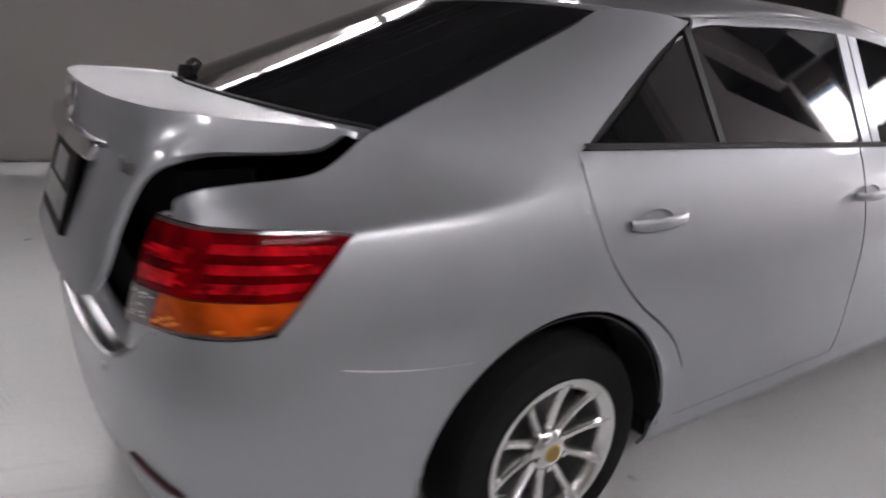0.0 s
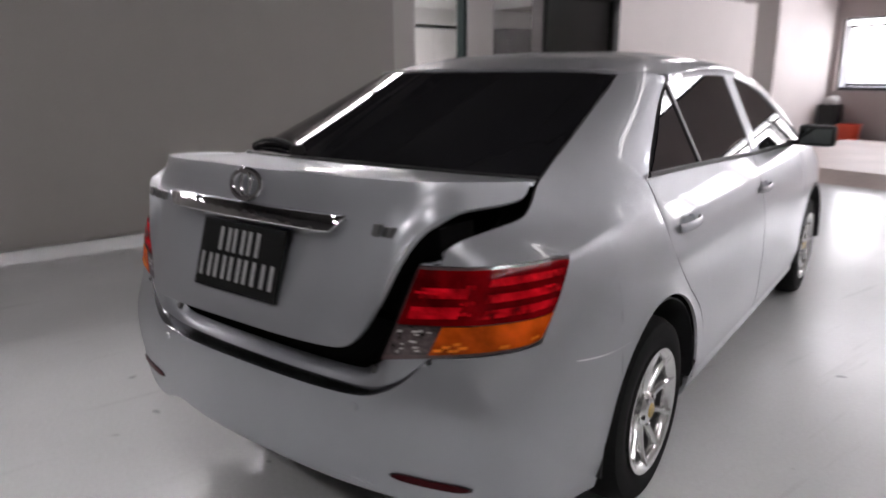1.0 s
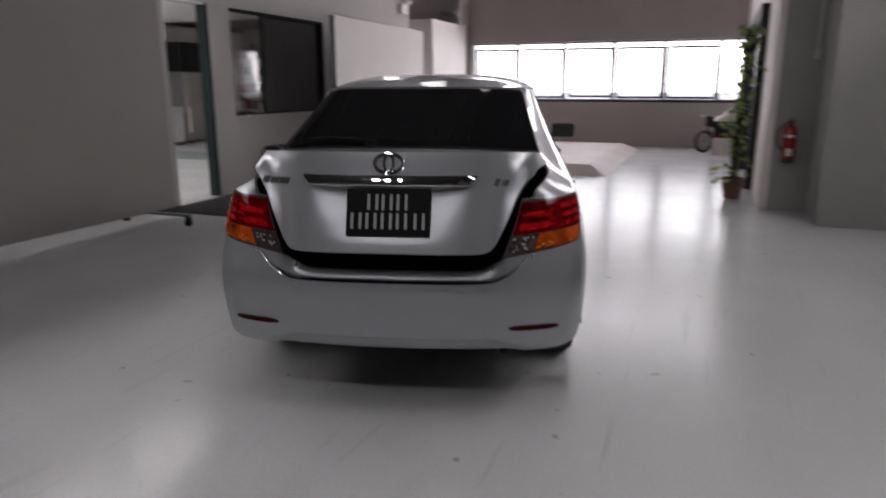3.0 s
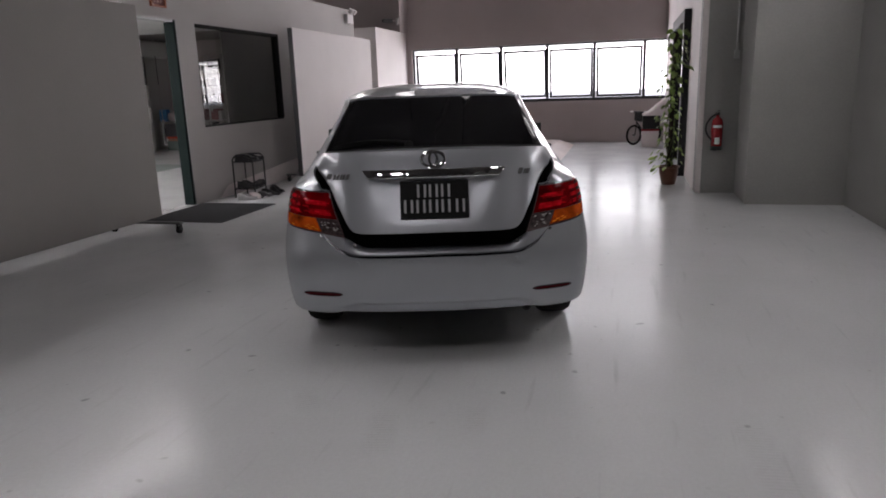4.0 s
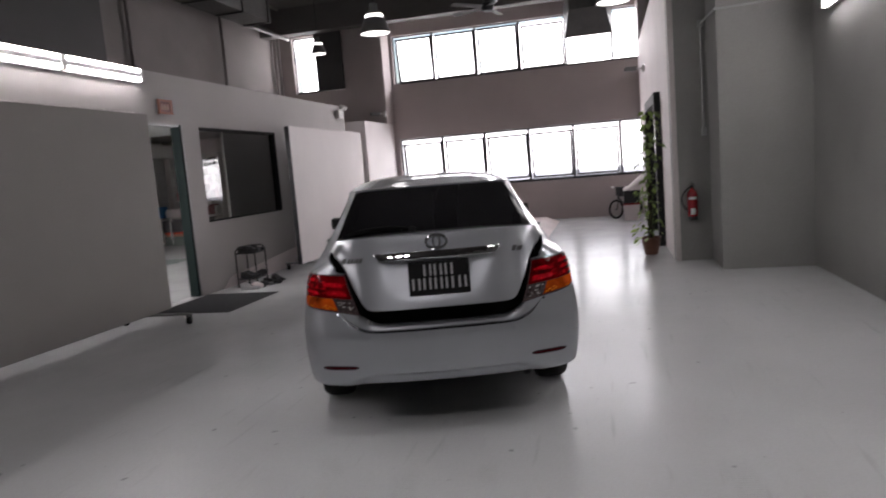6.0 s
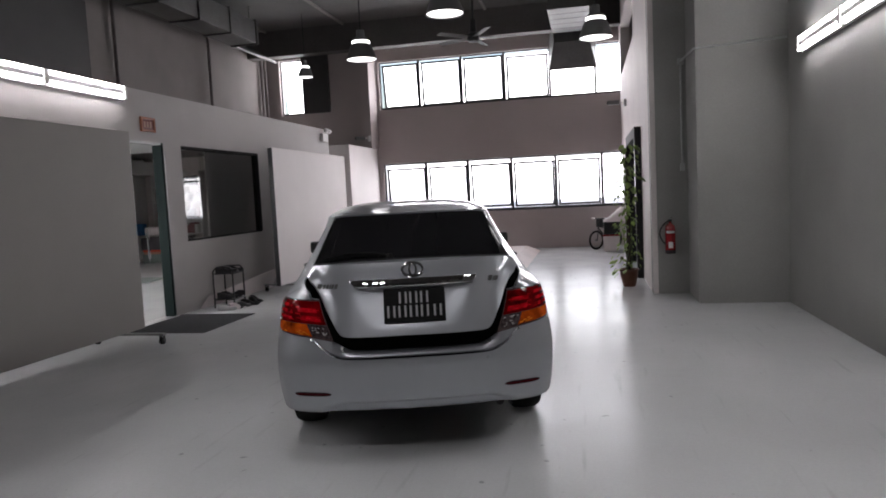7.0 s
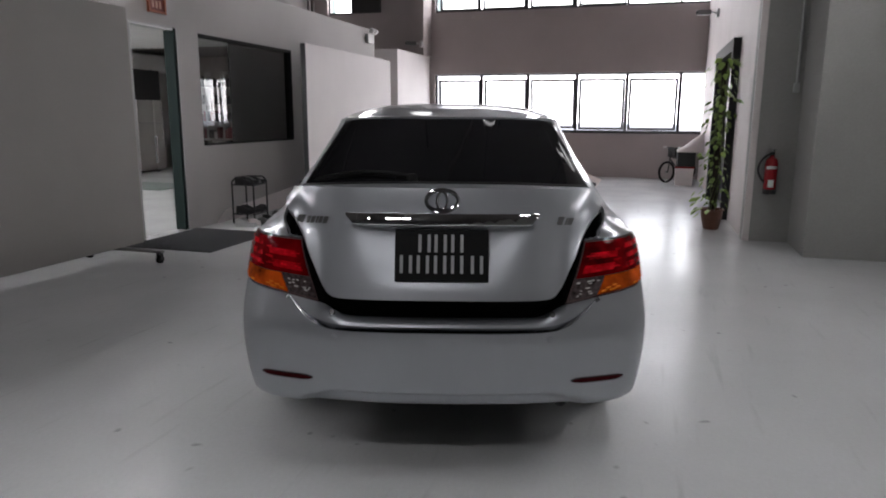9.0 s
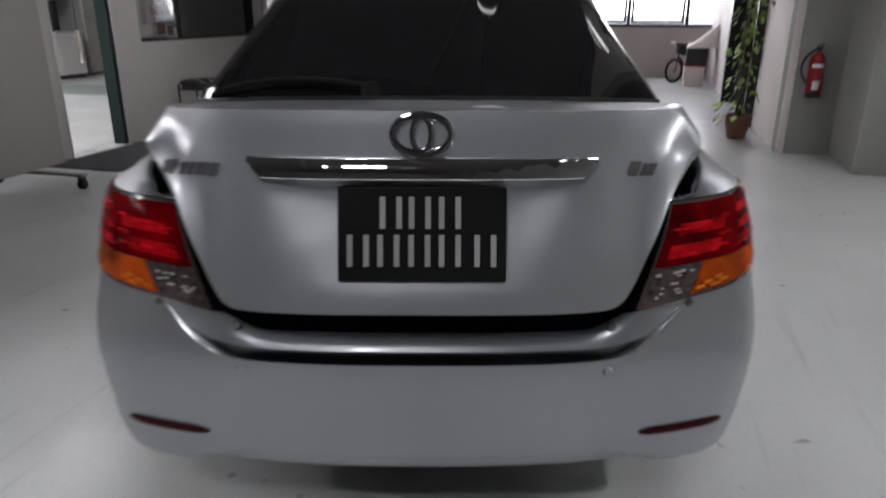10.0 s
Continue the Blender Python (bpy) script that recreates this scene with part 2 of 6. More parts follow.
M = {
    "floor": epoxy_floor(),
    "wall": mat("grey_wall_paint", (0.40, 0.378, 0.366), 0.7, grain=0.03, scale=70, blotch=0.05, blotch_scale=0.9, bump=0.12),
    "wall_end": mat("taupe_wall_paint", (0.47, 0.418, 0.408), 0.75, grain=0.03, scale=60, blotch=0.06, blotch_scale=0.8, bump=0.12),
    "pillar": mat("plaster_pillar", (0.28, 0.276, 0.264), 0.75, grain=0.04, scale=50, blotch=0.07, blotch_scale=1.1, bump=0.15),
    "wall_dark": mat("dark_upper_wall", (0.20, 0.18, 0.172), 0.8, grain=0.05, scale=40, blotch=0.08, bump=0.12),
    # wall out of view, coloured dark to shape what the car mirrors
    "back_unseen": mat("unseen_back_wall", (0.11, 0.108, 0.11), 0.7, grain=0.05, scale=40, blotch=0.08, bump=0.1),
    # set darker than concrete so chrome and glass mirror a dim hall
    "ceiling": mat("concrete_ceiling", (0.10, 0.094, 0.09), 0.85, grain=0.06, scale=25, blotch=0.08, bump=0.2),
    "board": mat("board_grey", (0.27, 0.252, 0.24), 0.62, grain=0.02, scale=80, blotch=0.03, blotch_scale=1.2, bump=0.05),
    "board_white": mat("board_white", (0.70, 0.655, 0.645), 0.6, grain=0.02, scale=80, blotch=0.03, bump=0.05),
    "frame_dark": mat("dark_window_frame", (0.05, 0.05, 0.052), 0.4, 0.3, grain=0.05, scale=60),
    "frame_green": mat("dark_green_aluminium", (0.020, 0.030, 0.029), 0.6, 0.0, grain=0.04, scale=90, spec=0.06),
    "frame_matt": mat("matt_black_frame", (0.02, 0.02, 0.02), 0.7, grain=0.06, scale=90, spec=0.06),
    "office_glass": mat("grey_float_glass", (0.68, 0.70, 0.69), 0.0, trans=1.0, ior=1.5),
    "frame_grey": mat("grey_aluminium", (0.42, 0.42, 0.42), 0.4, 0.6, grain=0.04, scale=90),
    "glass": mat("clear_glass", (1, 1, 1), 0.0, trans=1.0, ior=1.02),
    "glass_dark": mat("opaque_dark_pane", (0.035, 0.037, 0.035), 0.02, spec=1.0, coat=1.0, blotch=0.1),
    "tube": mat("fluorescent_tube", (0.9, 0.9, 0.9), 0.4, emit=(1.0, 0.985, 0.98), power=24.0),
    # tubes of the right wall, set slightly weaker
    "tube_weaker": mat("weaker_fluorescent_tube", (0.9, 0.9, 0.9), 0.4, emit=(1.0, 0.985, 0.98), power=23.0),
    "white_metal": mat("white_enamel", (0.72, 0.71, 0.7), 0.4, grain=0.03, scale=40),
    "lamp_glow": mat("lamp_diffuser", (0.85, 0.85, 0.85), 0.4, emit=(1, 0.98, 0.96), power=2.2),
    "lamp_metal": mat("grey_lamp_metal", (0.18, 0.18, 0.18), 0.4, 0.6, grain=0.04, scale=60),
    "duct": mat("galvanised_duct", (0.11, 0.108, 0.105), 0.45, 0.7, grain=0.08, scale=20, blotch=0.1, blotch_scale=4),
    # near-black: shade inside the boot gap is put into the colour
    "void": mat("boot_gap_shade", (0.003, 0.003, 0.003), 0.95, spec=0.1, blotch=0.1),
    "black": mat("black_plastic", (0.012, 0.012, 0.013), 0.45, grain=0.1, scale=80),
    "black_metal": mat("black_powder_coat", (0.02, 0.02, 0.021), 0.4, 0.2, grain=0.08, scale=90),
    "rubber": mat("tyre_rubber", (0.010, 0.010, 0.010), 0.8, grain=0.12, scale=60, bump=0.2, spec=0.15),
    "mat": mat("ribbed_mat", (0.035, 0.035, 0.038), 0.9, grain=0.2, scale=120, bump=0.5),
    "paint": silver_paint(),
    "chrome": mat("chrome", (0.66, 0.66, 0.67), 0.04, 1.0, blotch=0.02),
    "alloy": mat("silver_alloy", (0.72, 0.72, 0.71), 0.20, 0.95, grain=0.03, scale=80, blotch=0.04, blotch_scale=9),
    "car_glass": mat("smoked_car_glass", (0.006, 0.006, 0.007), 0.03, spec=0.07, blotch=0.1),
    "side_glass": mat("smoked_side_glass", (0.006, 0.006, 0.007), 0.02, spec=0.5, blotch=0.1, coat=0.15),
    "lamp_red": mat("red_lens", (0.13, 0.0008, 0.0025), 0.10, blotch=0.6, blotch_scale=13, spec=0.08),
    "lamp_band": mat("red_lens_band", (0.40, 0.0035, 0.008), 0.08, blotch=0.8, blotch_scale=24, spec=0.18),
    # facet colours carry the glints of the lamp
    "lamp_glint": mat("clear_lens_glint", (0.80, 0.77, 0.75), 0.12, 0.5, grain=0.3, scale=200),
    "ledge_steel": mat("polished_ledge", (0.46, 0.47, 0.49), 0.22, 1.0, blotch=0.05, blotch_scale=6),
    "lamp_rib": mat("red_facet_glint", (0.52, 0.005, 0.010), 0.10, 0.1, blotch=0.8, blotch_scale=17, spec=0.18),
    "lamp_amber": mat("amber_lens", (0.38, 0.055, 0.004), 0.08, blotch=0.75, blotch_scale=12, spec=0.2),
    "amber_rib": mat("amber_facet_glint", (0.75, 0.20, 0.015), 0.10, 0.1, blotch=0.4, blotch_scale=20, spec=0.2),
    # speckled grain puts the facets' sparkle into the colour
    "lamp_clear": mat("clear_lens_facets", (0.13, 0.10, 0.10), 0.10, 0.6, grain=0.7, scale=70, coat=0.3, bump=0.5),
    "lamp_dark": mat("clear_lens_edge", (0.09, 0.06, 0.06), 0.15, coat=0.8, blotch=0.2, blotch_scale=30),
    "reflector": mat("bumper_reflector", (0.045, 0.002, 0.004), 0.35, spec=0.12, grain=0.25, scale=120),
    "plate": mat("number_plate_black", (0.006, 0.006, 0.006), 0.5, grain=0.1, scale=60, spec=0.15),
    "plate_ink": mat("number_plate_white", (0.33, 0.33, 0.33), 0.45, grain=0.03, scale=60),
    "red": mat("extinguisher_red", (0.27, 0.010, 0.014), 0.25, coat=0.4, blotch=0.05),
    "label": mat("white_label", (0.7, 0.7, 0.68), 0.5, grain=0.04, scale=90),
    "terracotta": mat("brown_pot", (0.13, 0.055, 0.032), 0.45, grain=0.1, scale=30, blotch=0.15, blotch_scale=6),
    "soil": mat("potting_soil", (0.03, 0.022, 0.016), 0.95, grain=0.4, scale=90, bump=0.8),
    "leaf": mat("green_leaf", (0.20, 0.29, 0.07), 0.42, grain=0.15, scale=30, vary=0.45),
    "stem": mat("vine_stem", (0.07, 0.09, 0.03), 0.6, grain=0.1, scale=50),
    "bark": mat("fibre_pole", (0.03, 0.022, 0.017), 0.95, grain=0.3, scale=60, bump=0.6),
    "plinth": mat("platform_concrete", (0.50, 0.42, 0.39), 0.5, grain=0.06, scale=30, blotch=0.1, blotch_scale=1.3, bump=0.1),
    "wood_orange": mat("orange_frame", (0.30, 0.075, 0.025), 0.4, grain=0.15, scale=30),
    "sign_red": mat("red_sign_field", (0.16, 0.03, 0.02), 0.5, grain=0.05, scale=60),
    "orange_red": mat("orange_red_plastic", (0.62, 0.07, 0.03), 0.4, grain=0.05, scale=60),
    "screen": mat("dark_screen", (0.045, 0.043, 0.042), 0.6, grain=0.05, scale=40, blotch=0.08),
    "gold": mat("gold_ink", (0.45, 0.22, 0.16), 0.4, 0.3, grain=0.05, scale=60),
    "white_sheet": mat("white_sheet", (0.68, 0.62, 0.61), 0.7, grain=0.04, scale=20, blotch=0.05),
    "paper_red": mat("red_spines", (0.22, 0.06, 0.07), 0.6, vary=0.3, grain=0.05, scale=60),
    "paper_dark": mat("dark_spines", (0.06, 0.055, 0.06), 0.6, vary=0.5, grain=0.05, scale=60),
    "paper_white": mat("pale_boxes", (0.6, 0.58, 0.56), 0.6, vary=0.2, grain=0.05, scale=60),
    "blue": mat("blue_plastic", (0.05, 0.2, 0.45), 0.45, grain=0.05, scale=60),
    "brass": mat("hub_badge", (0.42, 0.30, 0.10), 0.35, 0.7, blotch=0.1),
    # backdrop colours glow in place of hazy daylight
    "haze": mat("glowing_city_haze", (0.30, 0.31, 0.34), 0.9, emit=(0.84, 0.86, 0.92), power=0.46, grain=0.06, scale=0.06, blotch=0.08, blotch_scale=0.01),
    "ground_out": mat("glowing_ground_haze", (0.36, 0.37, 0.40), 0.9, emit=(0.85, 0.88, 0.92), power=0.36, grain=0.1, scale=0.05, blotch=0.15, blotch_scale=0.01),
    "haze_far": mat("glowing_far_haze", (0.3, 0.3, 0.3), 0.9, emit=(0.95, 0.97, 1.0), power=0.75, blotch=0.05, blotch_scale=0.01),
    "steel": mat("brushed_steel", (0.58, 0.57, 0.55), 0.32, 0.4, grain=0.05, scale=60, blotch=0.06),
    "mat_green": mat("grey_green_mat", (0.16, 0.19, 0.18), 0.8, grain=0.1, scale=60),
    "green": mat("green_plastic", (0.05, 0.22, 0.13), 0.45, grain=0.05, scale=60),
    "scratch": mat("bare_scratch", (0.75, 0.75, 0.76), 0.5, grain=0.3, scale=300),
    # paler than the other plaster: grazing window light put into the colour
    "wall_window_lit": mat("window_lit_plaster", (0.62, 0.57, 0.56), 0.7, grain=0.04, scale=50, blotch=0.06, bump=0.1),
    "office_wall": mat("office_white", (0.62, 0.61, 0.60), 0.6, grain=0.02, scale=60, blotch=0.03),
}


# ---- mesh helpers ----
def box_into(bm, x0, y0, z0, x1, y1, z1, bevel=0.0, m=None):
    r = bmesh.ops.create_cube(bm, size=1.0)
    vs = r["verts"]
    mm = Matrix.Translation(((x0 + x1) / 2, (y0 + y1) / 2, (z0 + z1) / 2)) @ Matrix.Diagonal((abs(x1 - x0), abs(y1 - y0), abs(z1 - z0), 1))
    bmesh.ops.transform(bm, matrix=(m @ mm if m else mm), verts=vs)
    if bevel:
        es = list({e for v in vs for e in v.link_edges})
        bmesh.ops.bevel(bm, geom=es, offset=bevel, segments=2, profile=0.7, affect="EDGES")


def cyl_into(bm, a, b, r0, r1=None, seg=16, caps=True):
    a, b = Vector(a), Vector(b)
    r1 = r0 if r1 is None else r1
    d = b - a
    m = Matrix.Translation((a + b) / 2) @ d.to_track_quat("Z", "Y").to_matrix().to_4x4()
    bmesh.ops.create_cone(bm, cap_ends=caps, segments=seg, radius1=r0, radius2=r1, depth=d.length, matrix=m)


def tube_into(bm, pts, r, seg=8):
    for a, b in zip(pts[:-1], pts[1:]):
        cyl_into(bm, a, b, r, seg=seg)


def lathe_into(bm, profile, m=None, seg=32, axis="Z"):
    """Turns (radius, height) pairs round the z axis."""
    rings = []
    for r, h in profile:
        ring = []
        for i in range(seg):
            a = 2 * math.pi * i / seg
            v = Vector((r * math.cos(a), r * math.sin(a), h))
            ring.append(bm.verts.new(m @ v if m else v))
        rings.append(ring)
    for p, q in zip(rings[:-1], rings[1:]):
        for i in range(seg):
            bm.faces.new((p[i], p[(i + 1) % seg], q[(i + 1) % seg], q[i]))
    return rings


def grid_into(bm, rows):
    """A sheet through rows of points, all rows of one length."""
    vs = [[bm.verts.new(p) for p in r] for r in rows]
    for a, b in zip(vs[:-1], vs[1:]):
        for i in range(len(a) - 1):
            try:
                bm.faces.new((a[i], a[i + 1], b[i + 1], b[i]))
            except ValueError:
                pass


def orient(bm, outward=None):
    bmesh.ops.remove_doubles(bm, verts=bm.verts, dist=0.0002)
    bmesh.ops.recalc_face_normals(bm, faces=bm.faces)
    if outward is not None:
        c = Vector(outward)
        s = sum((f.calc_center_median() - c).dot(f.normal) * f.calc_area() for f in bm.faces)
        if s < 0:
            bmesh.ops.reverse_faces(bm, faces=bm.faces)


def finish(bm, name, material, smooth=False, outward=None, tidy=True):
    if tidy:
        orient(bm, outward)
    me = bpy.data.meshes.new(name)
    bm.to_mesh(me)
    bm.free()
    me.materials.append(material)
    if smooth:
        me.polygons.foreach_set("use_smooth", [True] * len(me.polygons))
        me.set_sharp_from_angle(angle=radians(38))
    return me


def part(name, bm, material, parent, label="", smooth=False, outward=None, solid=0.0):
    if solid:
        orient(bm, outward)
        bm.normal_update()
        edges = [e for e in bm.edges if e.is_boundary]
        normals = {v: v.normal.copy() for e in edges for v in e.verts}
        ext = bmesh.ops.extrude_edge_only(bm, edges=edges)["geom"]
        moved = [v for v in ext if isinstance(v, bmesh.types.BMVert)]
        for v in moved:
            near = min((o for e in v.link_edges for o in e.verts if o in normals and o is not v), key=lambda o: (o.co - v.co).length, default=None)
            if near is not None:
                v.co = v.co - normals[near] * solid
    ob = new(name, finish(bm, name, material, smooth, None if solid else outward, not solid))
    ob.parent = parent
    if label:
        ob["label"] = label
    return ob


def thing(name, bm, material, label, category, smooth=False, kind="", group=""):
    return tagged(new(name, finish(bm, name, material, smooth)), label, category, group, kind)


def base(name, at, label, category, group="", kind="", rz=0):
    ob = new(name)
    ob.matrix_world = pose(*at, 0, 0, rz)
    return tagged(ob, label, category, group, kind)


def bm_box(*a, bevel=0.0):
    bm = bmesh.new()
    box_into(bm, *a, bevel=bevel)
    return bm


def lerp(a, b, t):
    return a + (b - a) * t


def table(pairs, x):
    """A smooth curve through (x, value) pairs."""
    if x <= pairs[0][0]:
        return pairs[0][1]
    for i in range(len(pairs) - 1):
        (x0, v0), (x1, v1) = pairs[i], pairs[i + 1]
        if x <= x1:
            d = x1 - x0
            s0 = (v1 - pairs[i - 1][1]) / (x1 - pairs[i - 1][0]) if i else (v1 - v0) / d
            s1 = (pairs[i + 2][1] - v0) / (pairs[i + 2][0] - x0) if i + 2 < len(pairs) else (v1 - v0) / d
            t = (x - x0) / d
            return ((2 * t**3 - 3 * t**2 + 1) * v0 + (t**3 - 2 * t**2 + t) * s0 * d + (-2 * t**3 + 3 * t**2) * v1 + (t**3 - t**2) * s1 * d)
    return pairs[-1][1]


def curve3(points, n):
    """n points along a smooth curve through the control points, even in the control index."""
    out = []
    for k in range(n):
        u = k * (len(points) - 1) / (n - 1)
        out.append(Vector([table([(i, p[a]) for i, p in enumerate(points)], u) for a in range(3)]))
    return out


# ---- the hall ----
XL, XR, YE, YB, ZC = -6.616, 1.34, 13.70, -10.0, 5.9
W0, W1 = -6.374, -0.03          # window strip of the end wall
LOW0, LOW1, UP0, UP1 = 1.000, 2.368, 3.806, 5.06


def wall_with_holes(name, axis, at, thick, a0, a1, z0, z1, holes, material, label, category="wall"):
    """A wall along x (axis 'y': its face lies at y = at) or along y; holes: (a0, a1, z0, z1)."""
    bm = bmesh.new()
    xs = sorted({a0, a1, *[h[0] for h in holes], *[h[1] for h in holes]})
    zs = sorted({z0, z1, *[h[2] for h in holes], *[h[3] for h in holes]})
    for i in range(len(xs) - 1):
        j = 0
        while j < len(zs) - 1:
            def solid(jj):
                cx, cz = (xs[i] + xs[i + 1]) / 2, (zs[jj] + zs[jj + 1]) / 2
                return not any(h[0] < cx < h[1] and h[2] < cz < h[3] for h in holes)
            if not solid(j):
                j += 1
                continue
            k = j
            while k + 1 < len(zs) - 1 and solid(k + 1):
                k += 1
            if axis == "y":
                box_into(bm, xs[i], at, zs[j], xs[i + 1], at + thick, zs[k + 1])
            else:
                box_into(bm, at, xs[i], zs[j], at + thick, xs[i + 1], zs[k + 1])
            j = k + 1
    return thing(name, bm, material, label, category, kind="structure")


thing("floor", bm_box(-14.0, YB - 0.3, -0.2, 4.0, YE, 0.0), M["floor"], "glossy light grey epoxy showroom floor with faint scuffs", "floor", kind="structure")
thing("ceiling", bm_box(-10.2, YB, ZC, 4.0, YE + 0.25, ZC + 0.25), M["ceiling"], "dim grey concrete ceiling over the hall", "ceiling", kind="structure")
wall_with_holes("wall_north", "y", YE, 0.25, -14.0, 4.0, -0.2, ZC, [(W0, W1, LOW0, LOW1), (W0, W1, UP0, UP1), (-9.2, -8.5, 3.85, 5.34)],
                M["wall_end"], "taupe painted end wall with two window strips")
wall_with_holes("wall_south", "y", YB - 0.25, 0.25, -10.2, 4.0, 0, ZC, [], M["back_unseen"], "plain unseen wall closing the hall, dark for the car's reflections")
wall_with_holes("wall_west", "x", XL - 0.12, 0.12, YB, 10.42, 0, 3.035, [(3.55, 4.341, 0.0, 2.378), (4.738, 7.037, 1.007, 2.364)],
                M["wall"], "grey painted office partition wall with a door and a dark window")
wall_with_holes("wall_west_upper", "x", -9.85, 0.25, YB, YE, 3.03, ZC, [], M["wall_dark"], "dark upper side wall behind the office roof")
wall_with_holes("wall_east", "x", XR, 0.25, YB, 4.83, 0, ZC, [], M["pillar"], "grey plastered side wall")
wall_with_holes("wall_east_far", "x", -0.17, 0.2, 5.9, YE, 0, ZC, [(7.35, 9.9, 0, 2.4), (8.6, 13.0, 4.1, 5.2)], M["wall_window_lit"], "side wall with a black framed doorway, window light in its pale colour")
wall_with_holes("wall_recess", "y", 5.69, 0.21, -0.17, 4.0, 0, ZC, [], M["pillar"], "grey plastered return wall carrying a fire extinguisher")
thing("corner_post", bm_box(-0.17, 5.675, 0, -0.10, 5.688, ZC, bevel=0.004), M["wall_window_lit"], "plastered corner strip beside the black doorway, window light in its colour", "trim", kind="structure")
thing("pillar", bm_box(0.307, 4.835, 0, 1.6, 5.69, ZC), M["pillar"], "thick square grey plastered pillar", "pillar", kind="structure")
# the closed rooms behind the side walls
wall_with_holes("wall_east_outer", "x", 3.9, 0.1, 5.9, YE, 0, ZC, [], M["wall"], "plain wall of the side room behind the doorway")
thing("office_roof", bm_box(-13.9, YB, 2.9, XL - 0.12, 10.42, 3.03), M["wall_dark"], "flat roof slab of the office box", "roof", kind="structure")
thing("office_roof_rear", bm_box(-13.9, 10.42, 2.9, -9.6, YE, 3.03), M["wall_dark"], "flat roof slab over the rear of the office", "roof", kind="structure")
thing("office_ceiling", bm_box(-13.6, YB, 2.80, XL - 0.13, 10.29, 2.896), M["office_wall"], "white panel ceiling inside the office", "ceiling", kind="structure")
wall_with_holes("office_end_wall", "y", 10.30, 0.12, -9.6, XL - 0.12, 0, 2.9, [], M["office_wall"], "white end wall of the office")
wall_with_holes("office_back_wall", "x", -13.9, 0.3, YB, YE, 0, 2.9, [], M["office_wall"], "white rear wall inside the office")
# low block between the office and the end wall
thing("corner_block", bm_box(-9.6, 11.42, 0, -6.5, YE, 2.78), M["board_white"], "pale low block standing against the end wall", "partition", kind="structure")
thing("stub_wall", bm_box(-6.66, 13.05, 2.78, -6.45, YE, ZC), M["wall_end"], "narrow wall stub beside the window strips", "wall", kind="structure")
thing("dark_screen", bm_box(-8.38, 13.3, 3.82, -7.64, 13.4, ZC), M["screen"], "dark infill panel beside the high window", "panel", kind="structure")
thing("dark_panel", bm_box(-9.598, -3.0, 3.031, -9.55, 6.75, 5.2), M["screen"], "large black panel on the upper side wall", "panel", kind="structure")
thing("beam", bm_box(-9.6, 12.7, 5.25, -0.17, 13.05, ZC), M["ceiling"], "concrete beam under the ceiling", "beam", kind="structure")


def window_strip(name, x0, x1, z0, z1, cuts, frame_w, label, y=YE):
    """A row of panes in dark frames inside an opening of the end wall."""
    w = base(name, ((x0 + x1) / 2, y + 0.12, z0), label, "window", kind="structure")
    inv = Matrix.Translation((-(x0 + x1) / 2, -(y + 0.12), -z0))

    def bar(nm, a, b, c, d, dy=0.05):
        bm = bmesh.new()
        box_into(bm, a, y + 0.12 - dy / 2, c, b, y + 0.12 + dy / 2, d, bevel=0.004)
        bmesh.ops.transform(bm, matrix=inv, verts=bm.verts)
        part(nm, bm, M["frame_dark"], w)
    bar("window_sill", x0, x1, z0, z0 + frame_w)
    bar("window_head", x0, x1, z1 - 0.032, z1)
    edges = [x0, *cuts, x1]
    for i, e in enumerate(edges):
        bar("mullion", e - frame_w / 2, e + frame_w / 2, z0 + frame_w, z1 - 0.032, 0.07)
    for a, b in zip(edges[:-1], edges[1:]):
        bm = bm_box(a + frame_w / 2, y + 0.117, z0 + frame_w, b - frame_w / 2, y + 0.123, z1 - 0.032)
        bmesh.ops.transform(bm, matrix=inv, verts=bm.verts)
        pane = part("pane", bm, M["glass"], w)
        pane.visible_shadow = False
    return w


LOWCUT = [-5.223, -4.09, -2.948, -1.816, -0.661]
UPCUT = [-5.30, -4.16, -3.04, -1.88, -0.76]
window_strip("window_1", W0, W1, LOW0, LOW1, LOWCUT, 0.070, "row of dark framed awning windows onto a hazy skyline")
window_strip("window_2", W0, W1, UP0, UP1, UPCUT, 0.06, "high row of dark framed windows with white sky")
window_strip("window_3", -9.2, -8.5, 3.85, 5.34, [], 0.06, "single high dark framed window beside the office roof")


def sash(at, w, h, tilt):
    """An awning sash standing open on its top hinge."""
    s = base("window_sash", at, "open awning window sash with a thin dark frame", "window", group="open sashes")
    s.matrix_world = pose(*at, tilt, 0, 0)
    bm = bmesh.new()
    t = 0.055
    box_into(bm, 0, -0.015, -h, t, 0.015, 0)
    box_into(bm, w - t, -0.015, -h, w, 0.015, 0)
    box_into(bm, t, -0.015, -t, w - t, 0.015, 0)
    box_into(bm, t, -0.015, -h, w - t, 0.015, -h + t)
    part("sash_frame", bm, M["frame_dark"], s)
    p = part("pane", bm_box(t, -0.003, -h + t, w - t, 0.003, -t), M["glass"], s)
    p.visible_shadow = False


for x0, x1, tilt in ((W0, -5.223, 4), (-5.223, -4.09, 6), (-4.09, -2.948, 12), (-2.948, -1.816, 5), (-1.816, -0.661, 3)):
    sash((x0 + 0.045, YE + 0.20, LOW1 - 0.125), x1 - x0 - 0.09, LOW1 - LOW0 - 0.20, tilt)
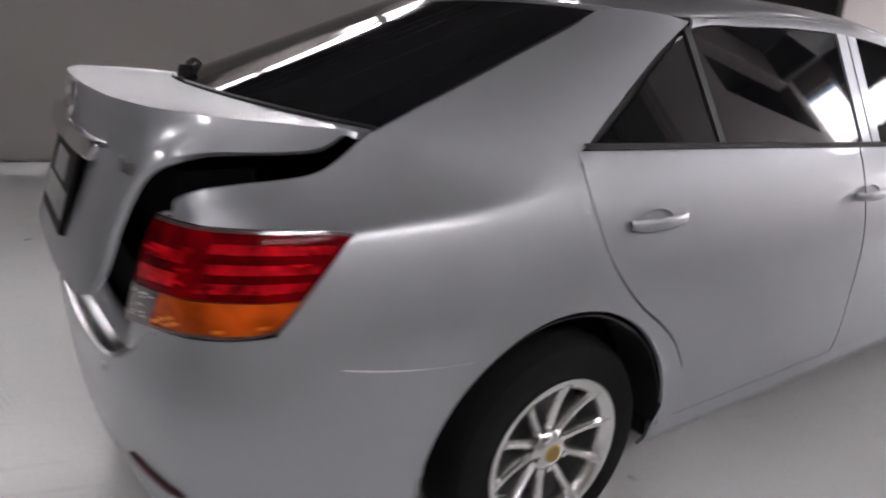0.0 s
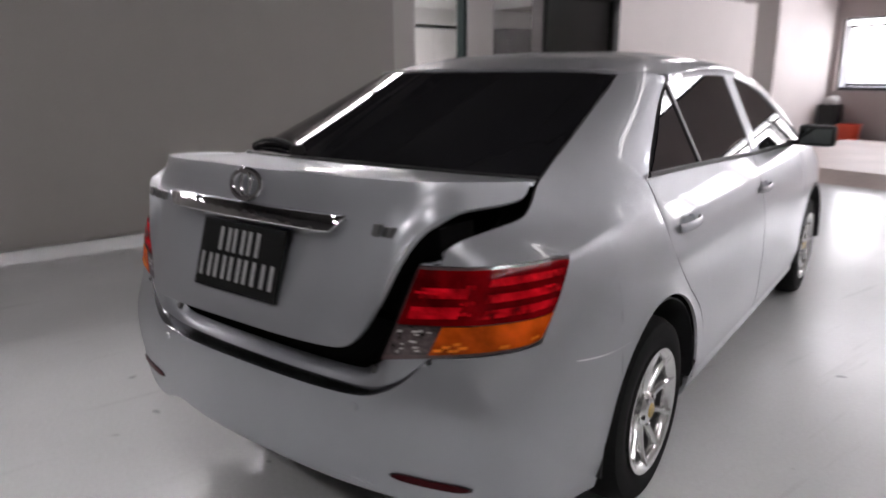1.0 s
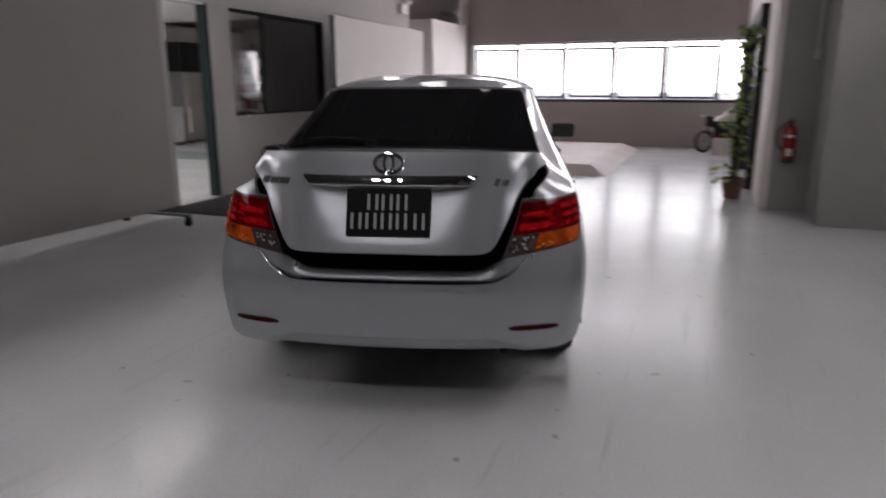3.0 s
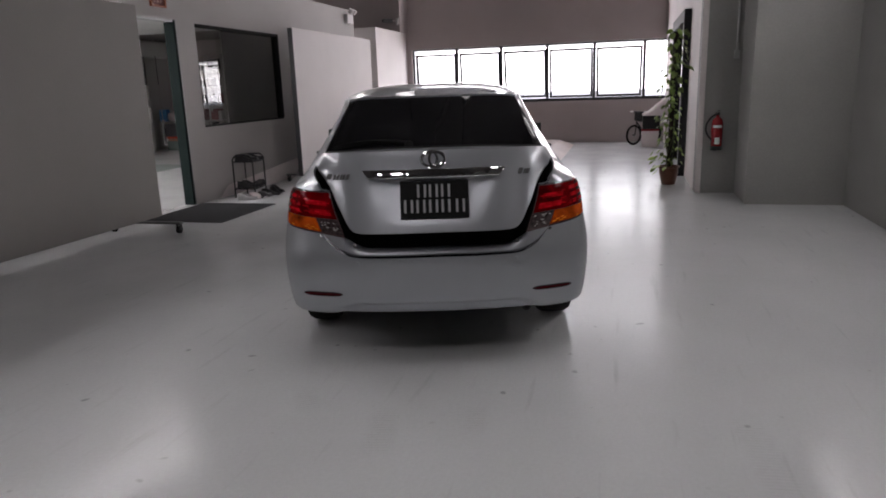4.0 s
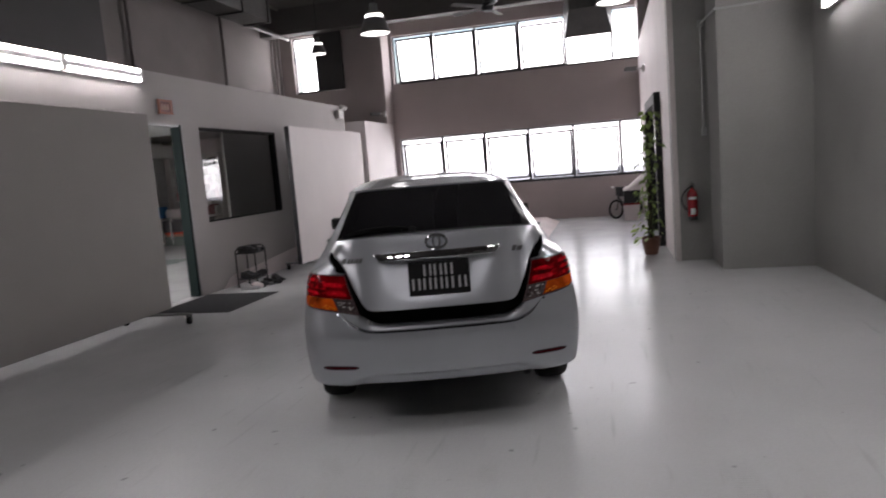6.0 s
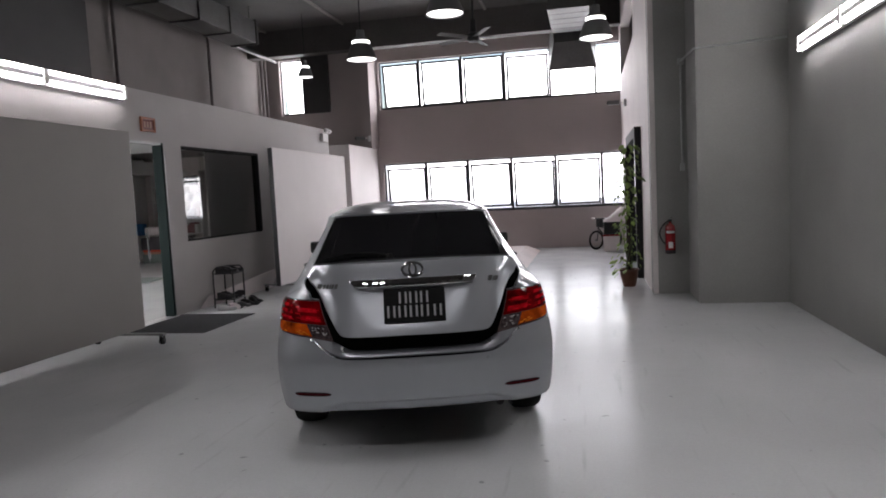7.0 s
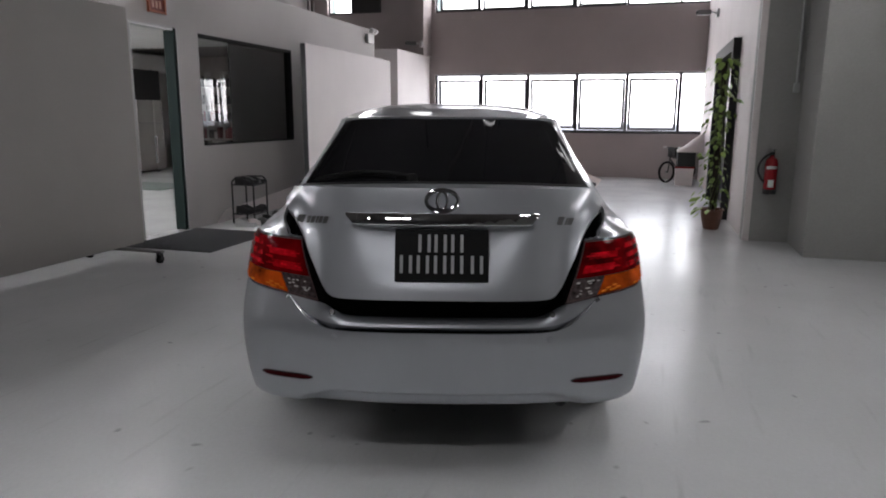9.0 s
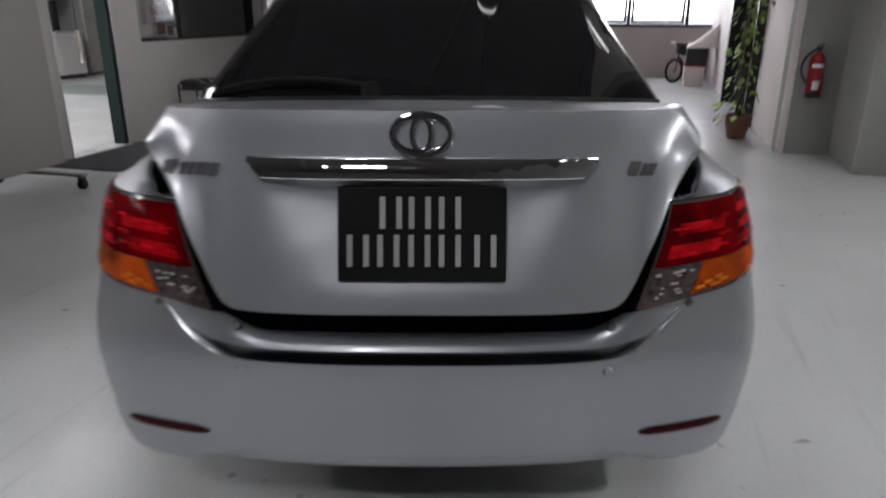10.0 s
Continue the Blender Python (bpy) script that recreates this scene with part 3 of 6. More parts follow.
for x0, x1, tilt, drop in ((W0, -5.30, 7, 0.06), (-5.30, -4.16, 4, 0.06), (-4.16, -3.04, 4, 0.05), (-3.04, -1.88, 6, 0.11)):
    sash((x0 + 0.045, YE + 0.20, UP1 - drop), x1 - x0 - 0.09, UP1 - UP0 - drop - 0.06, tilt)

# outside: ground and skyline, haze and daylight put into glowing colours
thing("ground", bm_box(-1500, YE + 2, -14.2, 1500, 3000, -14), M["ground_out"], "distant ground below the windows, haze and daylight in its glow", "ground", kind="structure")
thing("haze_bank", bm_box(-2400, 1500, -14, 2400, 1520, 160), M["haze_far"], "glowing white sheet standing in for haze over the horizon", "backdrop", kind="structure")
rng = random.Random(4)
bx = -620.0
while bx < 420:
    w, h = rng.uniform(14, 52), rng.choice((rng.uniform(-4, 3), rng.uniform(-2, 6), rng.uniform(4, 13)))
    by = rng.uniform(480, 640)
    bm = bmesh.new()
    box_into(bm, bx, by, -14, bx + w, by + 18, h)
    if rng.random() < 0.6:
        box_into(bm, bx + w * 0.3, by + 4, h, bx + w * 0.6, by + 12, h + 3)
    thing("apartment_block", bm, M["haze"], "distant apartment block on the skyline, haze put in as glow", "building", group="skyline blocks")
    bx += w + rng.uniform(0.5, 9)

# ---- the car: x to its right, y ahead from the rear bumper, z up ----
CAR = pose(-1.9467, -0.4269, 0, 0, 0, 15.18)
car = tagged(new("car"), "silver four-door sedan with smoked windows and its boot lid ajar", "car")
car.matrix_world = CAR
MID = (0, 2.2, 0.6)

PLAN = [(0, 0), (0.16, 0.003), (0.32, 0.014), (0.5, 0.042), (0.62, 0.068), (0.705, 0.10), (0.765, 0.155), (0.805, 0.24), (0.827, 0.36),
        (0.839, 0.52), (0.8445, 0.75), (0.847, 1.05), (0.8475, 1.6), (0.8475, 2.6), (0.843, 3.3), (0.83, 3.75), (0.79, 4.08),
        (0.70, 4.32), (0.5, 4.47), (0.25, 4.54), (0, 4.56)]
WIDTH = [(0.18, 0.79), (0.26, 0.818), (0.34, 0.838), (0.5, 0.846), (0.62, 0.8475), (0.70, 0.845), (0.77, 0.836), (0.83, 0.823), (0.885, 0.809),
         (0.94, 0.791), (1.0, 0.765), (1.07, 0.728)]
TUCK = [(0.18, 0.10), (0.24, 0.05), (0.30, 0.022), (0.38, 0.004), (0.45, 0.0), (0.55, -0.008), (0.62, -0.004), (0.68, 0.012), (0.74, 0.027), (0.8, 0.034),
        (0.9, 0.05), (0.96, 0.07), (1.0, 0.09), (1.07, 0.12)]

_fine = []
for k in range(601):
    u = k * (len(PLAN) - 1) / 600
    _fine.append((table([(i, p[0]) for i, p in enumerate(PLAN)], u), table([(i, p[1]) for i, p in enumerate(PLAN)], u)))
_arc = [0.0]
for p, q in zip(_fine[:-1], _fine[1:]):
    _arc.append(_arc[-1] + math.hypot(q[0] - p[0], q[1] - p[1]))
_arc, _fx, _fy = np.array(_arc), np.array([p[0] for p in _fine]), np.array([p[1] for p in _fine])


def hull(s, z, out=0.0):
    """The body's skin, s metres along its plan from the middle of the tail, at height z."""
    x, y = np.interp(s, _arc, _fx), np.interp(s, _arc, _fy)
    q = min(1.0, max(0.0, (z - 0.58) / 0.2))
    low = min(1.0, max(0.0, (0.52 - z) / 0.26))
    k = table(WIDTH, z) / 0.8475 * (1 - (0.022 * q * q * (3 - 2 * q) + 0.034 * low * low * (3 - 2 * low)) * max(0.0, 1 - y / 0.6))
    fade = max(0.0, 1 - max(0.0, y - 0.05) / 0.75)
    fade_f = max(0.0, 1 - max(0.0, 4.5 - y) / 0.8)
    t = table(TUCK, z)
    side = min(1.0, y / 0.3) if y < 2 else 1.0
    return Vector((x * k + out * side, y + t * fade - t * fade_f - out * (1 - side), z))


def s_at_y(y):
    i = int(np.argmax(_fx > 0.70))
    return float(np.interp(y, _fy[i:], _arc[i:]))


def s_at_x(x):
    i = int(np.argmax(_fx > 0.81))
    return float(np.interp(x, _fx[:i], _arc[:i]))


def flank(y, z, out=0.0):
    return hull(s_at_y(y), z, out)


def both_sides(name, rows, material, label="", solid=0.012, parent=car):
    made = []
    for sg in (1, -1):
        bm = bmesh.new()
        grid_into(bm, [[Vector((p[0] * sg, p[1], p[2])) for p in r] for r in rows])
        made.append(part(name, bm, material, parent, label, smooth=True, outward=MID, solid=solid))
    return made


ARC_Y, ARC_Z, ARC_R = 0.928, 0.31, 0.400


def arch_lip(p):
    """A rolled lip round the rear wheel opening."""
    d = math.hypot(p.y - ARC_Y, p.z - ARC_Z) - ARC_R
    if -0.03 <= d < 0.05 and p.z > 0.22:
        p.x += 0.006 * (1 - max(0.0, d) / 0.05) ** 2
    return p


def arch(y, cy=ARC_Y):
    return ARC_Z + math.sqrt(max(0.0, ARC_R**2 - (y - cy) ** 2))


# rear bumper
SEAM = [(0.0, 0.617), (0.30, 0.617), (0.42, 0.622), (0.48, 0.641), (0.53, 0.672), (0.57, 0.710), (0.60, 0.735), (0.66, 0.7455), (0.742, 0.7555), (0.875, 0.7665), (0.92, 0.772), (1.06, 0.74), (1.22, 0.67), (1.35, 0.615)]
S_ARCH = s_at_y(0.612)
rows = []
for i in range(-60, 61):
    s = S_ARCH * i / 60
    top = table(SEAM, abs(s))
    k = min(1.0, max(0.0, (abs(s) - 0.78) / 0.5))
    bot = 0.300 - 0.062 * k * k * (3 - 2 * k)
    ya = float(np.interp(abs(s), _arc, _fy))
    if ya > ARC_Y - ARC_R:
        bot = max(bot, min(arch(ya), top - 0.02))
    col = []
    for j in range(37):
        z = lerp(bot, top, j / 36)
        p = hull(abs(s), z)
        # a low swage across the middle of the valance
        edge = 0.374 - 0.030 * min(1.0, max(0.0, (abs(s) - 0.42) / 0.12))
        if z < edge and abs(s) < 0.58:
            p.y += 0.030 * min(1, (0.58 - abs(s)) / 0.06) * min(1.0, (edge - z) / 0.012)
        if abs(s) < 1.0:
            p.y += 0.05 * max(0.0, (bot + 0.03 - z) / 0.03) ** 2
        p = arch_lip(p)
        col.append(Vector((p.x * (1 if s >= 0 else -1), p.y, p.z)))
    rows.append(col)
bm = bmesh.new()
grid_into(bm, rows)
bumper = part("rear_bumper", bm, M["paint"], car, "silver rear bumper", smooth=True, outward=MID, solid=0.012)
# ledge on top of the bumper, sloping in to the boot opening and up to the lamps
SILL = [(0.0, 0.083, 0.648), (0.15, 0.084, 0.648), (0.30, 0.090, 0.649), (0.37, 0.092, 0.655), (0.415, 0.090, 0.678), (0.445, 0.082, 0.700), (0.470, 0.070, 0.717), (0.505, 0.072, 0.724), (0.545, 0.080, 0.731), (0.585, 0.090, 0.736)]
sill = curve3(SILL, 41)
for name, t0, t1, label in (("bumper_ledge", 0.0, 0.56, "polished grey ledge on top of the bumper"), ("sill_plate", 0.561, 1.0, "silver sill plate under the boot opening")):
    rows = []
    for i in range(-40, 41):
        b = sill[abs(i)]
        s = 0.60 * table([(0, 0), (0.37, 0.62), (0.47, 0.80), (0.585, 1.0)], b.x)
        a = hull(s, table(SEAM, s))
        sg = 1 if i >= 0 else -1
        r = []
        for j in range(7):
            t = lerp(t0, t1, j / 6)
            p = a.lerp(b, t)
            if t < 0.5605:
                p.z = lerp(a.z, b.z, 0.12 * t / 0.56) + 0.003 * math.sin(math.pi * min(1.0, t / 0.3) / 2)
            else:
                p.z = lerp(lerp(a.z, b.z, 0.12), b.z + 0.004, ((t - 0.561) / 0.439) ** 0.6)
            r.append(Vector((p.x * sg, p.y, p.z)))
        rows.append(r)
    bm = bmesh.new()
    grid_into(bm, rows)
    part(name, bm, M["ledge_steel" if t0 == 0.0 else "paint"], car, label, smooth=True, outward=(0, 2, 0), solid=0.014)
for sg in (1, -1):
    bm = bmesh.new()
    lathe_into(bm, [(0.0001, 0.006), (0.008, 0.006), (0.011, 0.003), (0.012, -0.004)], pose(sg * 0.414, 0.078, 0.672, 62, 0, 0), seg=20)
    part("bumper_plug", bm, M["lamp_metal"], bumper, smooth=True)
    bm = bmesh.new()
    q = hull(s_at_x(0.40), 0.592)
    lathe_into(bm, [(0.0001, 0.004), (0.009, 0.004), (0.011, 0.001), (0.012, -0.004)], pose(sg * q.x, q.y - 0.001, 0.592, 90, 0, 0), seg=20)
    part("parking_sensor", bm, M["paint"], bumper, smooth=True)
    # slim red reflectors low in the bumper
    sa, sb = s_at_x(0.501), s_at_x(0.695) + 0.005
    for nm, grow, out, mt in (("reflector_bezel", 0.006, 0.002, "black"), ("reflector", 0.0, 0.006, "reflector")):
        rr = []
        for i in range(13):
            s = lerp(sa - grow, sb + grow, i / 12)
            zc = lerp(0.424, 0.424, i / 12) + 0.004 * i / 12
            hh = (0.0080 + 0.6 * grow) * (1 - abs(i / 6 - 1) ** 6 * 0.7)
            rr.append([Vector((sg * (v := hull(s, zc + hh * k / 2)).x, v.y - out, v.z)) for k in (-2, -1, 0, 1, 2)])
        bm = bmesh.new()
        grid_into(bm, rr)
        part(nm, bm, M[mt], bumper, smooth=True, outward=MID, solid=0.004)

# rear quarter: lower panel round the wheel arch
CUT = [(1.0, 1.07), (1.012, 0.95), (1.03, 0.88), (1.06, 0.81), (1.11, 0.74), (1.18, 0.67), (1.26, 0.61), (1.33, 0.545), (1.385, 0.46), (1.408, 0.38), (1.412, 0.24)]


def belt_z(y):
    return table([(0.1, 0.948), (0.411, 0.946), (0.56, 0.955), (0.75, 0.967), (0.93, 0.99), (1.0, 1.03), (1.05, 1.05)], y)


LAMP_Y0, LAMP_Y1 = 0.233, 0.380


def quarter_col(y):
    if y < LAMP_Y1:
        hi = lerp(0.771, 0.944, (y - LAMP_Y0) / (LAMP_Y1 - LAMP_Y0))
    elif y <= 1.0:
        hi = belt_z(y)
    else:
        hi = table([(c[0], c[1]) for c in CUT], y)
    if y < 0.6121:
        lo = table(SEAM, s_at_y(y))
    elif y < ARC_Y + ARC_R - 0.001:
        lo = arch(y)
    else:
        lo = 0.215
    return lo, max(hi, lo + 0.001)


SI0, SI1 = s_at_x(0.468), s_at_x(0.578)
SO0, SO1 = s_at_y(LAMP_Y0 - 0.002), s_at_y(LAMP_Y1 - 0.002)


def lamp_point(u, v, out):
    """u from the inner to the outer edge, v from the lower to the upper edge."""
    s_lo, s_hi = lerp(SI0, SO0, u), lerp(SI1, SO1, u)
    z_lo = table([(0, 0.716), (0.25, 0.734), (0.6, 0.757), (0.9, 0.768), (1, 0.776)], u)
    z_hi = table([(0, 0.946), (0.5, 0.953), (0.9, 0.948), (1, 0.940)], u)
    z = lerp(z_lo, z_hi, v)
    k = max(0.0, 1 - ((u - 0.5) * 2) ** 6) ** 0.5 * max(0.0, 1 - ((v - 0.5) * 2) ** 8) ** 0.5
    return hull(lerp(s_lo, s_hi, v), z, out * (0.35 + 0.65 * k))


# upper edge of the quarter: beside the boot gap, then up the rear window
EDGE_GAP = [(0.580, 0.134, 0.957), (0.592, 0.142, 0.987), (0.607, 0.177, 1.004), (0.620, 0.226, 1.012), (0.631, 0.276, 1.017), (0.640, 0.330, 1.021)]
EDGE_MID = [(0.640, 0.330, 1.021), (0.648, 0.372, 1.027), (0.648, 0.41, 1.038), (0.638, 0.455, 1.062), (0.621, 0.505, 1.090), (0.610, 0.565, 1.113), (0.600, 0.64, 1.143), (0.589, 0.73, 1.178), (0.579, 0.82, 1.213)]
EDGE_TOP = [(0.579, 0.82, 1.213), (0.575, 0.85, 1.225), (0.571, 0.885, 1.239), (0.562, 0.96, 1.269), (0.551, 1.05, 1.304), (0.541, 1.14, 1.341), (0.537, 1.222, 1.380)]
PILLAR = [None, (0.737, 1.010, 1.046), (0.729, 1.030, 1.062), (0.700, 1.11, 1.113), (0.664, 1.23, 1.195), (0.628, 1.36, 1.28), (0.600, 1.50, 1.362)]
ys = ([lerp(LAMP_Y0, LAMP_Y1, i / 8) for i in range(9)] + [lerp(LAMP_Y1, 0.612, i / 10) for i in range(1, 11)]
      + [0.612 + (1.325 - 0.612) * (0.5 - 0.5 * math.cos(math.pi * i / 44)) for i in range(1, 45)])
ys = sorted(set(ys + [1.0])) + [1.328, 1.345, 1.365, 1.385, 1.398, 1.406]


def bend(a, m, b, n):
    return [a * (1 - t) ** 2 + m * 2 * t * (1 - t) + b * t**2 for t in [j / n for j in range(n + 1)]]


low_rows, mid_rows = [], []
edge_mid = curve3(EDGE_MID, 97)
for y in ys:
    lo, hi = quarter_col(y)
    low_rows.append([arch_lip(flank(y, lerp(lo, hi, j / 22))) for j in range(23)])
    if LAMP_Y1 - 1e-6 <= y <= 1.0 + 1e-6:
        a = flank(y, belt_z(y))
        b = edge_mid[int(round((y - LAMP_Y1) / (1.0 - LAMP_Y1) * 96))]
        # a hollow shelf above the shoulder crease, filling out into the pillar
        k = min(1.0, max(0.0, (y - 0.66) / 0.34))
        k = k * k * (3 - 2 * k)
        m = Vector((lerp(a.x, b.x, 0.60), lerp(a.y, b.y, 0.5), lerp(a.z, b.z, 0.41)))
        m = m.lerp((a + b) / 2 + Vector((0.018, -0.004, 0.015)), k)
        mid_rows.append(bend(a, m, b, 12))
top_a = [flank(1.0, belt_z(1.0))] + [Vector(p) for p in PILLAR[1:]]
ta, tb = curve3([tuple(p) for p in top_a], 31), curve3(EDGE_TOP, 31)
top_rows = [bend(a, (a + b) / 2 + Vector((0.018, -0.004, 0.015)), b, 12) for a, b in zip(ta, tb)]
top_rows[0] = mid_rows[-1]
eg = curve3(EDGE_GAP, 25)
cap_rows = []
for i, b in enumerate(eg):
    a = lamp_point(i / 24, 1.0, 0.0) + Vector((0, 0, 0.002))
    hollow = Vector((lerp(a.x, b.x, 0.60), lerp(a.y, b.y, 0.5), lerp(a.z, b.z, 0.41)))
    cap_rows.append(bend(a, ((a + b) / 2 + Vector((0, 0, 0.15 * (b.z - a.z)))).lerp(hollow, (i / 24) ** 0.5), b, 12))
cap_rows[-1] = mid_rows[0]
quarters = []
for sg in (1, -1):
    bm = bmesh.new()
    for rows in (low_rows, mid_rows, top_rows, cap_rows):
        grid_into(bm, [[Vector((p.x * sg, p.y, p.z)) for p in r] for r in rows])
    bmesh.ops.remove_doubles(bm, verts=bm.verts, dist=0.0015)
    soft = [v for v in bm.verts if not v.is_boundary and v.co.z > 0.93 and v.co.y < 1.05]
    for k in range(3):
        bmesh.ops.smooth_vert(bm, verts=soft, factor=0.5, use_axis_x=True, use_axis_y=True, use_axis_z=True)
    soft = [v for v in bm.verts if not v.is_boundary and v.co.z > 0.985]
    for k in range(16):
        bmesh.ops.smooth_vert(bm, verts=soft, factor=0.5, use_axis_x=True, use_axis_y=True, use_axis_z=True)
    quarters.append(part("quarter_panel", bm, M["paint"], car, "silver rear quarter panel and roof pillar", smooth=True, outward=MID, solid=0.010))
    # rubber weatherstrip just inside the gap, coloured in the gap's shade
    bm = bmesh.new()
    seal = [lamp_point(0.0, v, -0.012) + Vector((-0.006, 0.012, 0)) for v in [k / 10 for k in range(11)]] + [p + Vector((-0.012, 0.012, -0.012)) for p in eg] + [p + Vector((-0.012, 0.006, -0.012)) for p in edge_mid[2:50:4]]
    tube_into(bm, [Vector((p.x * sg, p.y, p.z)) for p in seal], 0.009, 8)
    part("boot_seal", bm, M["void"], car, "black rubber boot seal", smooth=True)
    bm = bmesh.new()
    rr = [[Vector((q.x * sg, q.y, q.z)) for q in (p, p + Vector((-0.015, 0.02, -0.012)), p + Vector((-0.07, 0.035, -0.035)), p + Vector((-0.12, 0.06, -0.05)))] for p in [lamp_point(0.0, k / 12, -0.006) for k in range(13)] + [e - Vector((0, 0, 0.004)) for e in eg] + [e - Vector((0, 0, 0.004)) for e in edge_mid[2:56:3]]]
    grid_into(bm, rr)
    part("boot_channel", bm, M["void"], car, "channel of the boot opening, gap shade in its black", smooth=True, solid=0.004)

# boot lid, standing ajar
LIP = [(0, 0.098, 1.143), (0.19, 0.103, 1.143), (0.31, 0.113, 1.142), (0.37, 0.124, 1.142), (0.41, 0.134, 1.141), (0.445, 0.147, 1.140), (0.475, 0.160, 1.139), (0.505, 0.177, 1.137),
       (0.53, 0.20, 1.134), (0.555, 0.23, 1.131), (0.58, 0.272, 1.127), (0.598, 0.322, 1.122), (0.610, 0.375, 1.117), (0.616, 0.425, 1.112), (0.619, 0.471, 1.1075)]
HEM = [(0, -0.036, 0.750), (0.2, -0.034, 0.750), (0.34, -0.022, 0.751), (0.40, -0.006, 0.757), (0.432, 0.014, 0.787), (0.457, 0.03, 0.837), (0.486, 0.046, 0.905), (0.513, 0.070, 0.975),
       (0.545, 0.096, 1.03), (0.58, 0.13, 1.061), (0.602, 0.195, 1.073), (0.624, 0.275, 1.073), (0.638, 0.345, 1.074), (0.642, 0.405, 1.080), (0.622, 0.47, 1.104)]
FACE = [(0, 0), (0.2, 0.22), (0.5, 0.56), (0.7, 0.76), (0.84, 0.88), (0.92, 0.93), (0.97, 0.965), (1, 1)]
NL = 57
lip, hem = curve3(LIP, NL), curve3(HEM, NL)
for p in lip:
    # the spoiler edge stands proud of the face, and runs out towards the corners
    p.y -= 0.028 * min(1.0, max(0.0, (0.60 - p.x) / 0.12))


def lid_face(x, z):
    """Where the tail face of the lid lies at x and z."""
    best = min((p for r in lid_rows for p in r), key=lambda p: (p.x - abs(x)) ** 2 + (p.z - z) ** 2)
    return best.y


lid = new("boot_lid")
lid.parent = car
lid["label"] = "silver boot lid with a raised spoiler lip"
rows = []
for i in range(-NL + 1, NL):
    a, b = hem[abs(i)], lip[abs(i)]
    sg = 1 if i >= 0 else -1
    r = []
    for j in range(25):
        v = j / 24
        f = table(FACE, v)
        x, y, z = lerp(a.x, b.x, v), lerp(a.y, b.y, f), lerp(a.z, b.z, v)
        # the hollow that holds the number plate
        hx = max(0.0, min(1.0, (0.205 + 0.10 * min(1.0, max(0.0, (z - 0.80) / 0.22)) - abs(x)) / 0.034))
        hz = max(0.0, min(1.0, (z - 0.80) / 0.22)) ** 0.5 * max(0.0, min(1.0, (1.02 - z) / 0.02))
        y += 0.024 * hx * hx * (3 - 2 * hx) * hz
        r.append(Vector((sg * x, y, z)))
    rows.append(r)
bm = bmesh.new()
grid_into(bm, rows)
soft = [v for v in bm.verts if not v.is_boundary]
for k in range(4):
    bmesh.ops.smooth_vert(bm, verts=soft, factor=0.5, use_axis_x=True, use_axis_y=True, use_axis_z=True)
lid_rows = rows[NL - 1:]
part("lid_face", bm, M["paint"], lid, smooth=True, outward=(0, 0.6, 0.95), solid=0.014)
GLASS_BASE = [(0, 0.325, 1.135), (0.2, 0.34, 1.133), (0.36, 0.385, 1.126), (0.48, 0.445, 1.116), (0.56, 0.50, 1.109), (0.606, 0.541, 1.103)]
gb = curve3(GLASS_BASE, NL)
rows = []
for i in range(-NL + 1, NL):
    a, b = lip[abs(i)], gb[abs(i)] + Vector((0, -0.012, 0.0))
    sg = 1 if i >= 0 else -1
    r = []
    for j in range(9):
        t = j / 8
        p = a.lerp(b, t) + Vector((0, 0, -0.006 * math.sin(math.pi * t)))
        r.append(Vector((sg * p.x, p.y, p.z)))
    rows.append(r)
bm = bmesh.new()
grid_into(bm, rows)
part("lid_deck", bm, M["paint"], lid, smooth=True, outward=(0, 0.3, 0.5), solid=0.014)

# chrome garnish above the plate
rows = []
for i in range(-24, 25):
    x = 0.352 * i / 24
    e = max(0.0, (abs(x) - 0.322) / 0.030)
    zc = 1.034
    y0 = lid_face(x, zc)
    lo = lerp(-0.021, 0.010, min(1.0, e))
    out = 0.026 - 0.010 * min(1.0, e)
    pr = [(0.004, 0.021), (-out + 0.012, 0.0205), (-out + 0.010, 0.0165), (-out + 0.0078, 0.0145), (-out, lo + 0.0045), (-out + 0.002, lo + 0.001), (-out + 0.008, lo), (0.004, lo - 0.0005)]
    rows.append([Vector((x, y0 + dy, zc + dz)) for dy, dz in pr])
bm = bmesh.new()
grid_into(bm, rows)
part("chrome_bar", bm, M["chrome"], lid, "chrome garnish bar", smooth=True, outward=(0, 0.1, 1.02), solid=0.003)
# plain oval badge of chrome rings
bm = bmesh.new()


def ring_into(bm, cx, cz, rx, rz, w, tilt):
    n, k = 40, 8
    vs = []
    for i in range(n):
        a = 2 * math.pi * i / n
        c = Vector((cx + rx * math.cos(a), 0, cz + rz * math.sin(a)))
        o = Vector((math.cos(a) * rz, 0, math.sin(a) * rx)).normalized()
        ring = []
        for j in range(k):
            b = 2 * math.pi * j / k
            p = c + o * (w * math.cos(b)) + Vector((0, 0.004 * math.sin(b), 0))
            ring.append(bm.verts.new(tilt @ p))
        vs.append(ring)
    for i in range(n):
        for j in range(k):
            bm.faces.new((vs[i][j], vs[i][(j + 1) % k], vs[(i + 1) % n][(j + 1) % k], vs[(i + 1) % n][j]))


em = pose(0, lid_face(0, 1.1) - 0.008, 1.1, -14, 0, 0)
ring_into(bm, 0, 0, 0.058, 0.038, 0.0078, em)
ring_into(bm, 0, 0.0, 0.019, 0.033, 0.0062, em)
part("oval_badge", bm, M["chrome"], lid, "chrome oval badge", smooth=True)
